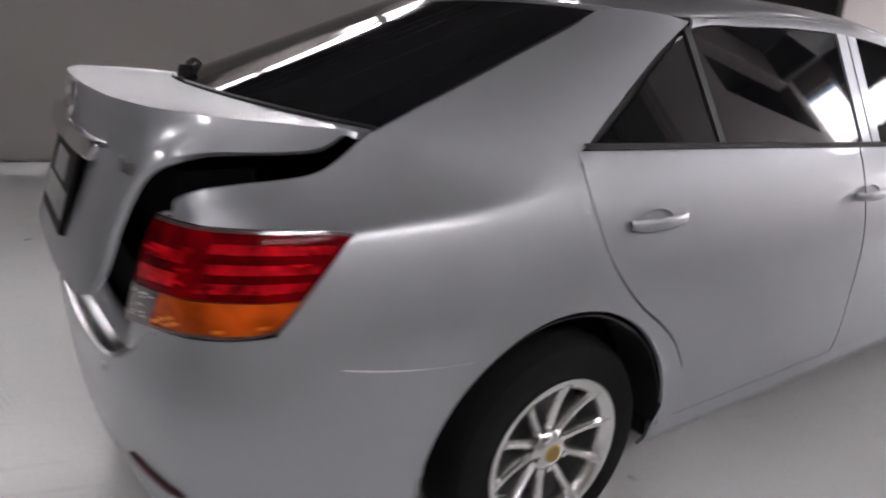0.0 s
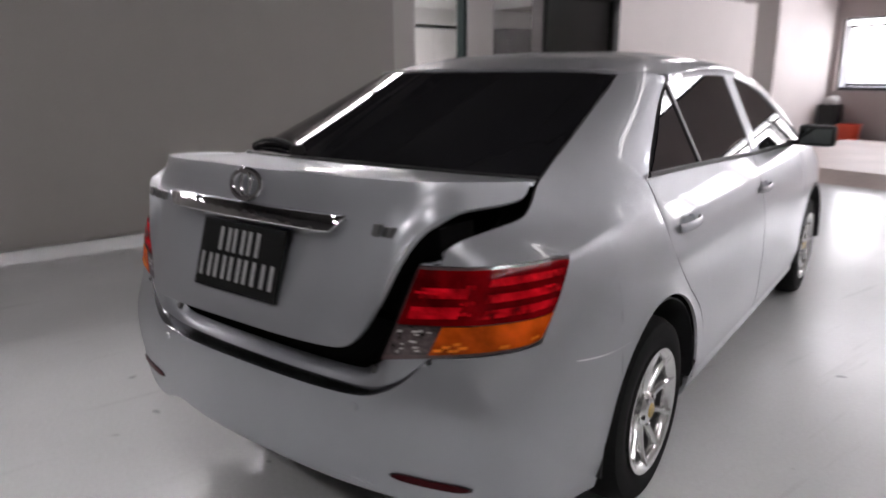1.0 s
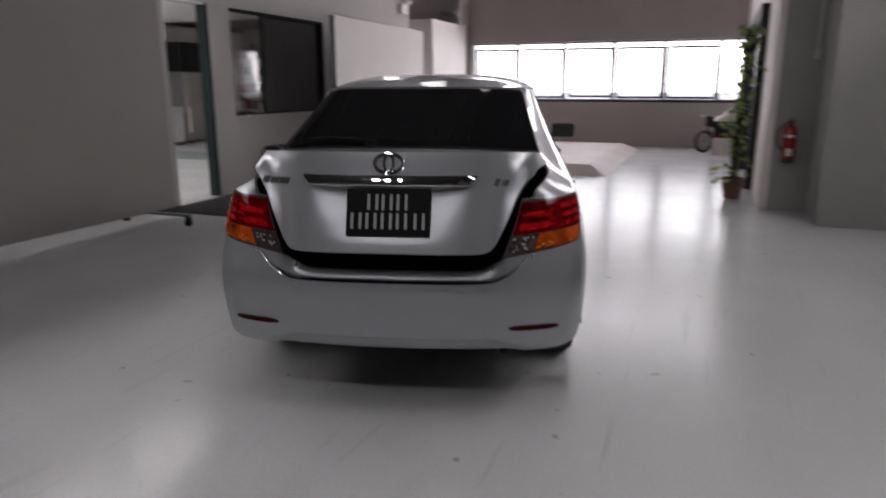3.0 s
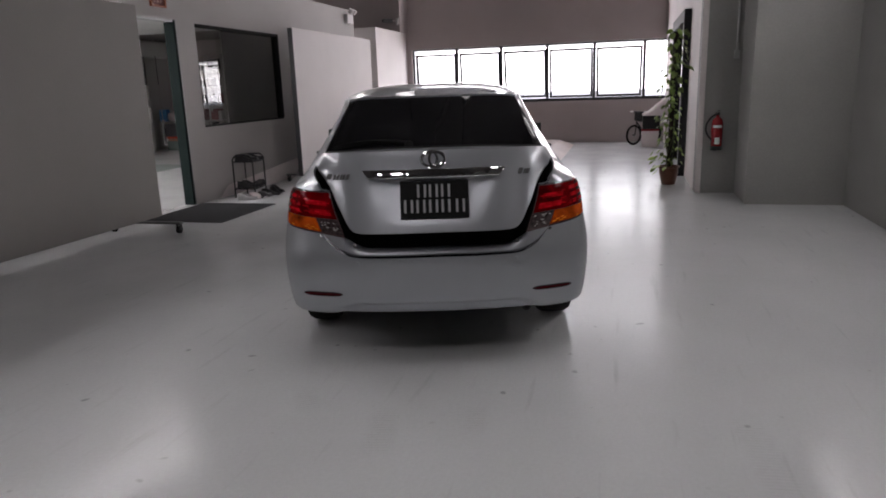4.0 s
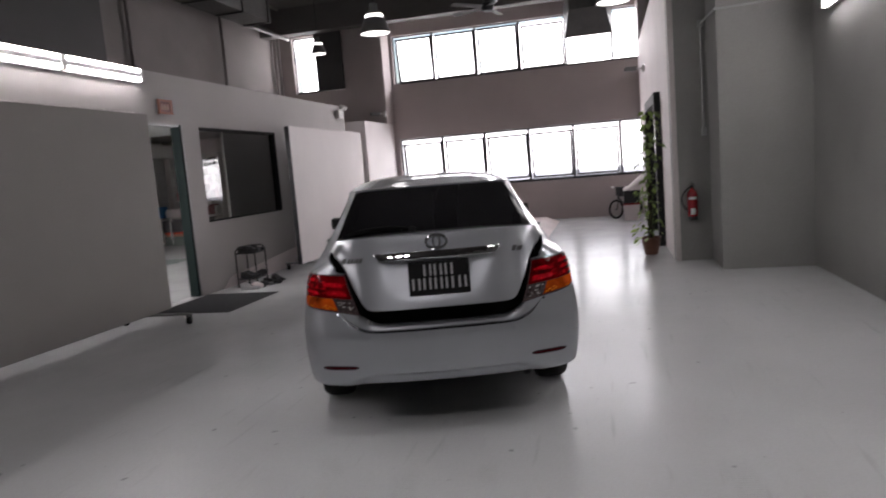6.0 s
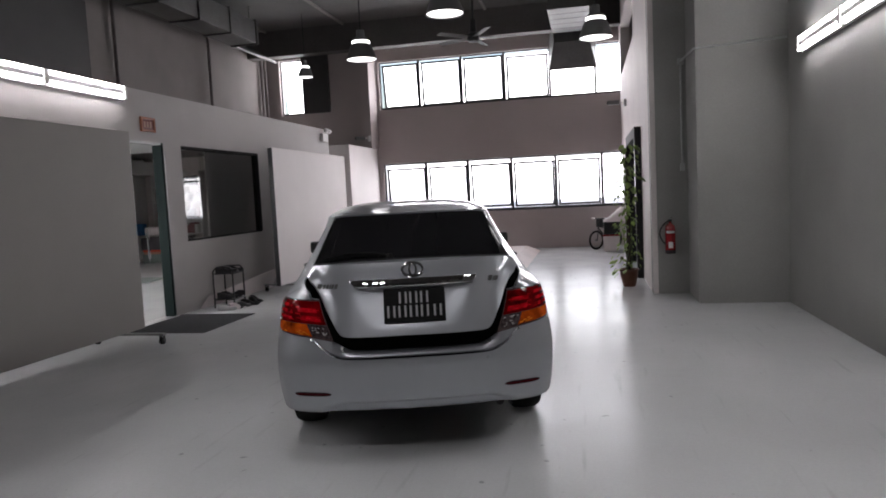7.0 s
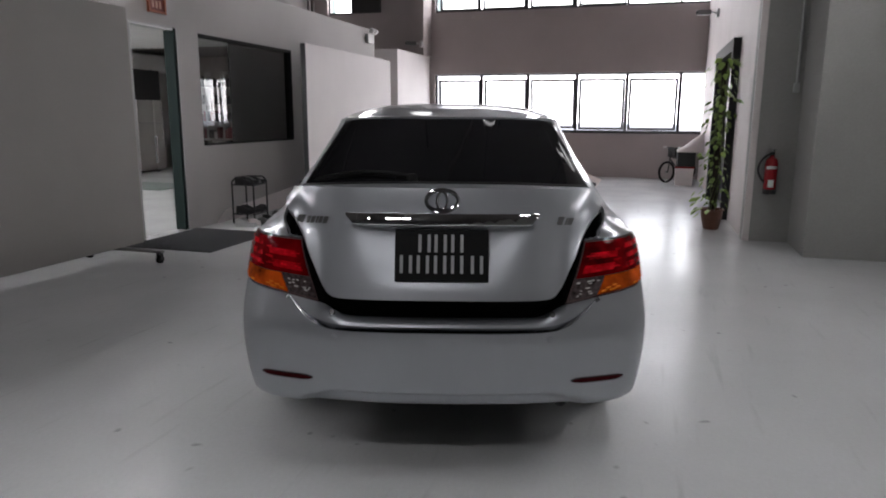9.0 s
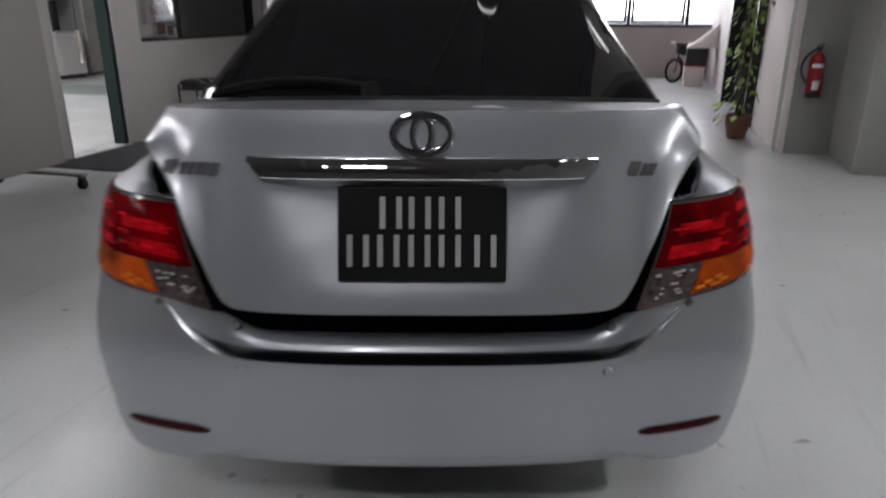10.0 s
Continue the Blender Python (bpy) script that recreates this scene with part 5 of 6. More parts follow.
# wheels: origin at the hub, axle along x
def make_wheel():
    w = new("wheel")
    w["label"] = "black tyre on a ten-spoke silver alloy rim"
    turn = pose(0, 0, 0, 0, 90, 0)
    bm = bmesh.new()
    prof = [(0.205, -0.19), (0.225, -0.192), (0.26, -0.198), (0.29, -0.19), (0.305, -0.165), (0.31, -0.12), (0.31, -0.075), (0.305, -0.03), (0.29, -0.004), (0.26, 0.004), (0.225, -0.002), (0.205, -0.006)]
    lathe_into(bm, prof, turn, seg=64)
    part("tyre", bm, M["rubber"], w, "black tyre", smooth=True)
    bm = bmesh.new()
    prof = [(0.196, -0.19), (0.185, -0.15), (0.176, -0.06), (0.173, -0.030), (0.175, -0.010), (0.183, -0.001), (0.199, 0.006), (0.2085, 0.006), (0.2085, -0.006), (0.205, -0.012)]
    lathe_into(bm, prof, turn, seg=64)
    rim = part("rim", bm, M["alloy"], w, "silver alloy rim", smooth=True)
    for i in range(10):
        a = 2 * math.pi * i / 10
        bm = bmesh.new()
        rr = []
        for k in range(11):
            t = k / 10
            rad = lerp(0.040, 0.193, t)
            wd = lerp(0.0130, 0.0120, t) + 0.016 * max(0.0, t - 0.78) * 3
            x = -0.030 + 0.012 * t + 0.020 * t ** 3
            c, s = math.cos(a), math.sin(a)
            rr.append([Vector((x + dx, rad * c - dw * s, rad * s + dw * c)) for dx, dw in ((-0.024, -wd), (-0.006, -wd), (0.003, -wd * 0.45), (0.003, wd * 0.45), (-0.006, wd), (-0.024, wd))])
        grid_into(bm, rr)
        part("spoke", bm, M["alloy"], rim, smooth=True)
    bm = bmesh.new()
    lathe_into(bm, [(0.0001, -0.004), (0.03, -0.004), (0.046, -0.010), (0.056, -0.02), (0.058, -0.05)], turn, seg=32)
    part("hub", bm, M["alloy"], rim, smooth=True)
    bm = bmesh.new()
    lathe_into(bm, [(0.0001, 0.001), (0.022, 0.0), (0.027, -0.006)], turn, seg=24)
    part("centre_cap", bm, M["brass"], rim, "brass-toned centre cap", smooth=True)
    for i in range(5):
        a = 2 * math.pi * (i + 0.5) / 5
        bm = bmesh.new()
        cyl_into(bm, (-0.02, 0.046 * math.cos(a), 0.046 * math.sin(a)), (-0.004, 0.046 * math.cos(a), 0.046 * math.sin(a)), 0.008, seg=6)
        part("wheel_nut", bm, M["chrome"], rim)
    bm = bmesh.new()
    lathe_into(bm, [(0.0001, -0.075), (0.12, -0.075), (0.12, -0.085), (0.178, -0.10)], turn, seg=40)
    part("brake_disc", bm, M["frame_dark"], w, "dull brake disc", smooth=True)
    return w


w0 = make_wheel()
w0.parent = car
w0.matrix_basis = pose(0.822, 0.955, 0.31, 12, 0, 0)
for m in (pose(0.822, 3.655, 0.31, 40, 0, 0), pose(-0.822, 0.955, 0.31, 25, 0, 180), pose(-0.822, 3.655, 0.31, 0, 0, 180)):
    c = copy_thing(w0, m)


# ---- things of the hall ----
def mobile_board(x, y0, y1, z0, z1, material, label, feet):
    """A tall panel across castor feet, its broad face towards +x."""
    b = base("mobile_board", (x, (y0 + y1) / 2, 0), label, "partition", group="mobile boards")
    h = (y1 - y0) / 2
    part("panel", bm_box(-0.035, -h, z0, 0.035, h, z1, bevel=0.004), material, b)
    part("edge_trim", bm_box(-0.038, -h - 0.012, z0, 0.038, -h - 0.001, z1), M["frame_dark"], b, "dark edge trim")
    rng = random.Random(int(100 * z1))
    y = -h
    while y < h - 0.3:
        w = rng.uniform(0.15, 0.5)
        part("edge_tape", bm_box(-0.036, y, z1 + 0.0005, 0.0365, y + w, z1 + rng.uniform(0.003, 0.008)), M["board_white"], b, "worn pale edge tape")
        y += w + rng.choice((0.0, 0.01, 0.06))
    for fy in feet:
        fy = fy - (y0 + y1) / 2
        foot = part("foot", bm_box(-0.40, fy - 0.03, z0 - 0.025, 0.50, fy + 0.03, z0 - 0.001, bevel=0.006), M["lamp_metal"], b, "grey steel foot")
        for fx in (-0.36, 0.465):
            bm = bmesh.new()
            cyl_into(bm, (fx - 0.016, fy, 0.040), (fx + 0.016, fy, 0.040), 0.040, seg=24)
            part("castor_wheel", bm, M["rubber"], foot, "dark castor wheel", smooth=True)
            bm = bmesh.new()
            box_into(bm, fx - 0.026, fy - 0.018, 0.03, fx - 0.019, fy + 0.018, z0 - 0.025)
            box_into(bm, fx + 0.019, fy - 0.018, 0.03, fx + 0.026, fy + 0.018, z0 - 0.025)
            box_into(bm, fx - 0.019, fy - 0.018, z0 - 0.035, fx + 0.019, fy + 0.018, z0 - 0.025)
            part("castor_fork", bm, M["black_metal"], foot)
    return b


mobile_board(-6.13, -2.6, 2.93, 0.125, 2.39, M["board"], "tall matt grey mobile board on castor feet beside the office door", (-2.2, 2.62))
mobile_board(-6.045, 6.35, 9.72, 0.125, 2.39, M["board_white"], "tall pale mobile board on castor feet before the office wall", (6.63, 9.4))


def wall_tube(x, y0, y1, z, side, glow="tube"):
    """A bare twin fluorescent batten along y."""
    t = base("fluorescent_lamp", (x, (y0 + y1) / 2, z), "lit white twin fluorescent batten on the wall", "lamp", group="wall battens")
    h = (y1 - y0) / 2
    bm = bm_box(-0.045, -h, -0.088, 0.004, h, 0.088, bevel=0.004)
    box_into(bm, 0.004, -h, -0.028, 0.03, h, 0.028, bevel=0.006)
    for v in bm.verts:
        v.co.x *= side
    part("batten", bm, M["white_metal"], t, "white enamel batten")
    for dz in (-0.060, 0.060):
        bm = bmesh.new()
        cyl_into(bm, (side * 0.024, -h + 0.03, dz), (side * 0.024, h - 0.03, dz), 0.013, seg=12)
        part("tube", bm, M[glow], t, "glowing white tube", smooth=True)
    for e in (-1, 1):
        part("lamp_holder", bm_box(min(0, side * 0.045), e * h - 0.02, -0.08, max(0, side * 0.045), e * h + 0.02, 0.08, bevel=0.004), M["white_metal"], t)


for k in range(6):
    y1 = 3.52 - 1.27 * k
    wall_tube(XL + 0.05, y1 - 1.24, y1, 2.94, 1)
for k in range(4):
    y1 = 4.15 - 1.27 * k
    wall_tube(XR - 0.05, y1 - 1.24, y1, 2.93, -1, "tube_weaker")

# office door: sliding glass leaf in a grey-green frame
door = base("door_1", (XL - 0.06, 3.95, 0), "glazed office door in a grey-green aluminium frame, slid open", "door", kind="structure")
part("door_frame", bm_box(-0.07, 0.32, 0, 0.062, 0.370, 2.378, bevel=0.003), M["frame_green"], door)
part("architrave", bm_box(-0.07, 0.371, 0, 0.07, 0.391, 2.378, bevel=0.003), M["frame_grey"], door, "pale grey edge strip")
part("door_head", bm_box(-0.07, -0.40, 2.348, 0.066, 0.32, 2.378, bevel=0.004), M["frame_grey"], door, "pale grey head rail")
part("door_frame", bm_box(-0.07, -0.40, 0, 0.066, -0.38, 2.348, bevel=0.004), M["frame_grey"], door)
p = part("pane", bm_box(-0.005, -0.38, 0.02, 0.005, -0.02, 2.345), M["glass"], door, "clear glass leaf")
p.visible_shadow = False
part("threshold", bm_box(-0.08, -0.40, 0, 0.10, 0.391, 0.012), M["frame_grey"], door)
part("handle", bm_box(0.012, -0.07, 0.85, 0.04, -0.04, 1.15, bevel=0.008), M["chrome"], door, "steel pull handle")
# dark office window
win = base("window_4", (XL - 0.06, 5.89, 1.0), "wide dark office window in a thin black frame", "window", kind="structure")
for a in ((-0.05, -1.152, 0.007, 0.050, 1.149, 0.028), (-0.05, -1.152, 1.330, 0.064, 1.149, 1.364), (-0.05, -1.152, 0.028, 0.050, -1.134, 1.330), (-0.05, 1.118, 0.028, 0.064, 1.149, 1.330)):
    part("window_frame", bm_box(*a, bevel=0.003), M["frame_matt"], win)
# opaque: the dim room behind is put into the pane's colour
part("pane", bm_box(0.0, -0.45, 0.028, 0.006, 1.118, 1.330), M["glass_dark"], win, "opaque pane, the dim office in its dark colour")
p = part("pane", bm_box(0.0, -1.134, 0.028, 0.006, -0.451, 1.330), M["office_glass"], win, "grey clear pane")
p.visible_shadow = False

# framed sign above the door
sign = base("framed_sign", (XL + 0.002, 4.01, 2.50), "small orange-framed sign hung above the office door", "sign")
for a in ((0, -0.145, 0, 0.03, 0.145, 0.028), (0, -0.145, 0.162, 0.03, 0.145, 0.19), (0, -0.145, 0.028, 0.03, -0.117, 0.162), (0, 0.117, 0.028, 0.03, 0.145, 0.162)):
    part("frame_rail", bm_box(*a, bevel=0.004), M["wood_orange"], sign)
part("panel", bm_box(0, -0.117, 0.028, 0.012, 0.117, 0.162), M["sign_red"], sign, "dull red panel")
for k in (-0.06, 0.0, 0.06):
    part("sign_bar", bm_box(0.012, k - 0.017, 0.055, 0.016, k + 0.017, 0.135, bevel=0.002), M["gold"], sign, "pale gold bar")

# twin-spot emergency light on the corner of the office wall
em_l = base("emergency_light", (XL + 0.002, 10.10, 2.76), "white twin-head emergency light on the office wall", "lamp")
part("case", bm_box(0, -0.15, 0, 0.07, 0.15, 0.17, bevel=0.01), M["white_metal"], em_l)
for k in (-0.08, 0.08):
    bm = bmesh.new()
    lathe_into(bm, [(0.0001, 0.0), (0.045, 0.0), (0.055, 0.07), (0.05, 0.085), (0.0001, 0.082)], pose(0.09, k, 0.19, 40, 0, 90), seg=20)
    part("spot_head", bm, M["white_metal"], em_l, smooth=True)


def cctv(at, rz, label):
    c = base("security_camera", at, label, "camera", group="security cameras", rz=rz)
    bm = bmesh.new()
    cyl_into(bm, (0, 0, 0), (0.12, 0, 0.02), 0.014, seg=12)
    part("bracket", bm, M["white_metal"], c)
    part("body", bm_box(0.10, -0.045, -0.035, 0.34, 0.045, 0.055, bevel=0.012), M["lamp_metal"], c, "grey camera body")
    bm = bmesh.new()
    cyl_into(bm, (0.34, 0, 0.01), (0.356, 0, 0.01), 0.03, seg=20)
    part("lens", bm, M["black"], c, smooth=True)
    part("junction_box", bm_box(-0.05, -0.06, -0.07, 0.0, 0.06, 0.07, bevel=0.006), M["white_metal"], c)


cctv((-6.50, 12.95, 3.02), 215, "grey security camera on the wall stub")
cctv((-0.22, 11.2, 3.25), 190, "grey security camera on the side wall")

# rubber mat before the door
mat_b = base("door_mat", (-6.06, 3.83, 0), "dark grey ribbed rubber door mat", "mat")
part("mat_sheet", bm_box(-0.55, -0.64, 0, 0.55, 0.64, 0.008, bevel=0.003), M["mat"], mat_b)
bm = bmesh.new()
for k in range(54):
    box_into(bm, -0.53 + k * 0.02, -0.61, 0.008, -0.522 + k * 0.02, 0.61, 0.011)
part("ribs", bm, M["mat"], mat_b)

# shoe stand with shoes, and a pale sheet leaning behind
st = base("shoe_stand", (-6.26, 5.15, 0), "black wire two-tier shoe stand by the office wall", "rack", rz=4)
for x in (-0.15, 0.15):
    for y in (-0.18, 0.18):
        bm = bmesh.new()
        cyl_into(bm, (x, y, 0), (x, y, 0.54), 0.011, seg=10)
        part("leg", bm, M["black_metal"], st, smooth=True)
for z in (0.12, 0.50):
    bm = bmesh.new()
    for x in (-0.15, 0.15):
        cyl_into(bm, (x, -0.18, z), (x, 0.18, z), 0.009, seg=8)
    for y in (-0.18, -0.09, 0, 0.09, 0.18):
        cyl_into(bm, (-0.15, y, z), (0.15, y, z), 0.006, seg=8)
    part("tier", bm, M["black_metal"], st)
for y in (-0.18, 0.18):
    bm = bmesh.new()
    tube_into(bm, [(-0.15, y, 0.54), (-0.10, y, 0.59), (0.10, y, 0.59), (0.15, y, 0.54)], 0.010, 8)
    part("handle_loop", bm, M["black_metal"], st, smooth=True)


def shoe(x, y, z, rz, material, label):
    bm = bmesh.new()
    rr = []
    for i in range(13):
        t = i / 12
        w = 0.044 * (0.62 + 0.38 * math.sin(math.pi * min(1, t * 1.1))) * (1 - 0.55 * max(0, t - 0.85) / 0.15)
        h = lerp(0.092, 0.04, min(1, max(0, (t - 0.3) / 0.4)))
        rr.append([Vector((-0.13 + 0.26 * t, w * math.cos(a), 0.004 + h * max(0, math.sin(a)) ** 0.6)) for a in [math.pi * k / 10 for k in range(11)]])
    grid_into(bm, rr)
    box_into(bm, -0.13, -0.038, 0, 0.125, 0.038, 0.016, bevel=0.005)
    me = finish(bm, "shoe", material, True)
    ob = tagged(new("shoe", me), label, "shoe", group="shoes by the stand")
    ob.matrix_world = pose(x, y, z, 0, 0, rz)


shoe(-6.26, 5.06, 0.128, 20, M["black"], "black shoe on the lower tier")
shoe(-6.26, 5.17, 0.128, 10, M["black"], "black shoe on the lower tier")
shoe(-6.02, 5.42, 0.0, -35, M["black"], "black shoe on the floor beside the stand")
shoe(-6.05, 5.55, 0.0, -25, M["black"], "black shoe on the floor beside the stand")
shoe(-6.26, 5.13, 0.508, 20, M["black"], "dark shoe on the upper tier")
shoe(-6.27, 5.22, 0.508, 5, M["lamp_metal"], "grey shoe on the upper tier")
shoe(-6.25, 5.04, 0.508, 10, M["black"], "black shoe on the upper tier")
shoe(-6.25, 5.31, 0.508, 20, M["black"], "black shoe on the upper tier")
shoe(-6.24, 5.28, 0.128, 175, M["paper_dark"], "dark shoe on the lower tier")
shoe(-6.02, 4.92, 0.0, 65, M["white_sheet"], "pale slipper on the floor beside the stand")
shoe(-5.98, 5.05, 0.0, 80, M["black"], "black sandal on the floor beside the stand")
shoe(-5.98, 5.22, 0.0, 10, M["black"], "black sandal on the floor beside the stand")
shoe(-6.1, 4.78, 0.0, 15, M["frame_grey"], "grey slipper on the floor beside the stand")
bm = bmesh.new()
rr = []
for i in range(13):
    t = i / 12
    rr.append([Vector((-0.02 - 0.16 * (1 - v) - 0.012 * math.sin(7 * t + 3 * v), lerp(0, 2.35, t), (0.20 + 0.16 * t) * v + 0.001)) for v in (0, 0.25, 0.5, 0.75, 1)][::-1])
grid_into(bm, [[Vector((XL + 0.22 + p.x, 4.85 + p.y, p.z)) for p in r] for r in rr])
sheet = thing("packing_sheet", bm, M["white_sheet"], "pale folded packing sheet lying along the office wall", "sheet", smooth=True)

# ---- office interior, seen through the door ----
def open_shelf(at, w, levels, h, label):
    s = base("shelf_unit", at, label, "shelf")
    n = 3
    for k in range(n + 1):
        y = -w / 2 + w * k / n
        part("upright", bm_box(y - 0.012, -0.15, 0, y + 0.012, 0.15, h), M["paper_white"], s)
    for k in range(n):
        a, b = -w / 2 + w * k / n + 0.012, -w / 2 + w * (k + 1) / n - 0.012
        for z in levels:
            part("shelf_board", bm_box(a, -0.15, z, b, 0.15, z + 0.022), M["paper_white"], s)
    return s


LEVELS = (0.06, 0.40, 0.73, 1.18, 1.63, 2.08)
open_shelf((-12.45, 13.53, 0), 1.5, LEVELS, 2.5, "white office shelf unit half full of files")
rng = random.Random(9)
SHELF_MIX = (("paper_dark", "paper_white"), ("paper_dark", "paper_white"), ("paper_red", "paper_white", "paper_dark"), ("paper_red", "paper_red", "paper_dark"), ("paper_dark", "paper_white", "paper_dark"), ("paper_dark",))
for z, kinds in zip(LEVELS, SHELF_MIX):
    for k in range(3):
        x, end = -13.2 + 0.5 * k + 0.03, -13.2 + 0.5 * (k + 1) - 0.03
        while x < end - 0.12:
            w = rng.choice((0.05, 0.07, 0.10, 0.16))
            if rng.random() < 0.8:
                mt = M[rng.choice(kinds)]
                thing("file_box", bm_box(x, 13.40, z + 0.0225, x + w - 0.006, 13.66, z + rng.uniform(0.20, 0.32), bevel=0.003), mt, "file box on the white office shelf", "box", group="files on the shelf")
            x += w
desk = base("desk", (-13.0, 13.16, 0), "white office desk before the shelf unit", "table")
part("desk_top", bm_box(-0.58, -0.2, 0.72, 0.75, 0.2, 0.745, bevel=0.004), M["paper_white"], desk)
for x in (-0.57, 0.72):
    part("desk_side", bm_box(x, -0.19, 0, x + 0.022, 0.19, 0.72), M["paper_white"], desk)
part("drawer_front", bm_box(-0.545, -0.19, 0.40, -0.16, -0.17, 0.70, bevel=0.004), M["paper_white"], desk)
part("drawer_front", bm_box(-0.545, -0.19, 0.06, -0.16, -0.17, 0.385, bevel=0.004), M["paper_white"], desk)
thing("blue_canister", bm_box(-13.55, 13.02, 0.7455, -13.33, 13.22, 1.08, bevel=0.04), M["blue"], "blue plastic canister on the desk", "canister")
thing("white_bag", bm_box(-13.28, 13.0, 0.7455, -12.80, 13.24, 0.99, bevel=0.09), M["white_sheet"], "crumpled white bag on the desk", "bag")
thing("low_box", bm_box(-13.1, 12.62, 0.0005, -12.5, 12.92, 0.24, bevel=0.01), M["mat_green"], "grey-green carton on the office floor", "box")
thing("flat_carton", bm_box(-13.08, 12.64, 0.2405, -12.52, 12.9, 0.31, bevel=0.006), M["gold"], "flat yellow-brown carton on the grey carton", "box")
thing("red_tray", bm_box(-13.1, 12.62, 0.3105, -12.5, 12.92, 0.36, bevel=0.01), M["orange_red"], "flat red plastic tray on the cartons", "tray")
thing("dark_crate", bm_box(-13.12, 12.6, 0.3605, -12.5, 12.92, 0.70, bevel=0.012), M["paper_dark"], "dark crate stacked on the red tray", "crate")

fridge = base("refrigerator", (-13.25, 11.46, 0), "tall brushed steel two-door refrigerator in the office", "refrigerator")
part("body", bm_box(-0.33, -0.45, 0.03, 0.28, 0.45, 1.72, bevel=0.012), M["frame_grey"], fridge)
for z0, z1 in ((0.05, 1.17), (1.185, 1.715)):
    d = part("fridge_door", bm_box(0.282, -0.445, z0, 0.335, 0.445, z1, bevel=0.014), M["steel"], fridge, "brushed steel door")
    part("handle", bm_box(0.336, 0.38, z1 - 0.35, 0.362, 0.40, z1 - 0.05, bevel=0.005), M["chrome"], d)
for x in (-0.28, 0.22):
    for y in (-0.3, 0.3):
        part("foot", bm_box(x - 0.03, y - 0.03, 0, x + 0.03, y + 0.03, 0.03), M["black"], fridge)
thing("top_cabinet", bm_box(-13.55, 11.0, 1.7255, -12.98, 11.95, 2.435, bevel=0.006), M["frame_dark"], "dark cabinet standing on the refrigerator", "cabinet")

kit = base("base_cabinet", (-12.9, 9.35, 0), "white kitchen base cabinets in the office", "cabinet")
part("body", bm_box(-0.66, -1.2, 0.08, 0.26, 1.2, 0.86), M["office_wall"], kit)
part("plinth", bm_box(-0.66, -1.2, 0, 0.20, 1.2, 0.08), M["frame_dark"], kit)
for k in range(4):
    y = -1.2 + 0.6 * k
    d = part("cabinet_door", bm_box(0.262, y + 0.004, 0.09, 0.28, y + 0.596, 0.85, bevel=0.003), M["office_wall"], kit)
    part("handle", bm_box(0.281, y + 0.25, 0.78, 0.30, y + 0.35, 0.795, bevel=0.003), M["frame_grey"], d)
thing("worktop", bm_box(-13.58, 8.13, 0.8605, -12.60, 10.57, 0.90, bevel=0.004), M["office_wall"], "white worktop on the kitchen cabinets", "worktop")
thing("office_bulkhead", bm_box(-13.6, 7.0, 2.44, -13.10, 13.69, 2.80), M["office_wall"], "plain white bulkhead over the kitchen cabinets", "wall", kind="structure")
# runs past the worktop to colour in the shaded recess beside the refrigerator
thing("splashback", bm_box(-13.598, 8.15, 0.9005, -13.57, 11.0, 2.436), M["frame_dark"], "dark wall panel over the worktop, also the fridge recess's shade", "panel", kind="structure")
wallc = base("wall_cabinet", (-13.32, 9.45, 1.52), "white kitchen wall cabinets in the office", "cabinet")
part("body", bm_box(-0.245, -1.2, 0, 0.15, 1.2, 0.86), M["office_wall"], wallc)
for k in range(4):
    y = -1.2 + 0.6 * k
    part("cabinet_door", bm_box(0.152, y + 0.004, 0.005, 0.17, y + 0.596, 0.855, bevel=0.003), M["office_wall"], wallc)
thing("green_basin", bm_box(-13.0, 9.2, 0.9005, -12.75, 9.55, 1.02, bevel=0.03), M["green"], "green plastic basin on the worktop", "basin")
thing("dish_box", bm_box(-13.05, 9.7, 0.9005, -12.75, 10.0, 1.06, bevel=0.02), M["paper_dark"], "dark box on the worktop", "box")
thing("office_mat", bm_box(-11.6, 7.9, 0.0005, -9.9, 9.1, 0.008), M["mat_green"], "grey-green mat on the office floor", "mat")
# glowing panels added out of sight to brighten the office
for x, y in ((-8.4, 2.6), (-11.9, 6.0)):
    thing("office_ceiling_lamp", bm_box(x - 0.3, y - 0.6, 2.76, x + 0.3, y + 0.6, 2.7995), mat("office_fill_glow", (0.9, 0.9, 0.9), 0.4, emit=(1, 0.99, 0.97), power=25.0), "glowing panel added out of sight under the office ceiling", "lamp", group="office lamps")

# ---- right side: plant, extinguisher, conduit, doorway ----
ex = base("fire_extinguisher", (0.055, 5.60, 0.56), "red fire extinguisher with a black hose hung on the wall", "extinguisher")
bm = bmesh.new()
lathe_into(bm, [(0.0001, 0.0), (0.062, 0.0), (0.068, 0.012), (0.068, 0.33), (0.058, 0.375), (0.032, 0.40), (0.022, 0.405), (0.022, 0.43)], seg=32)
part("cylinder", bm, M["red"], ex, "glossy red cylinder", smooth=True)
bm = bmesh.new()
lathe_into(bm, [(0.0695, -0.002), (0.0695, 0.05)], seg=32)
part("base_ring", bm, M["black"], ex, smooth=True)
bm = bmesh.new()
lathe_into(bm, [(0.026, 0.425), (0.026, 0.46), (0.0001, 0.462)], seg=20)
box_into(bm, -0.012, -0.10, 0.455, 0.012, 0.02, 0.468, bevel=0.003)
box_into(bm, -0.012, -0.11, 0.478, 0.012, 0.02, 0.490, bevel=0.003)
part("valve", bm, M["black_metal"], ex)
bm = bmesh.new()
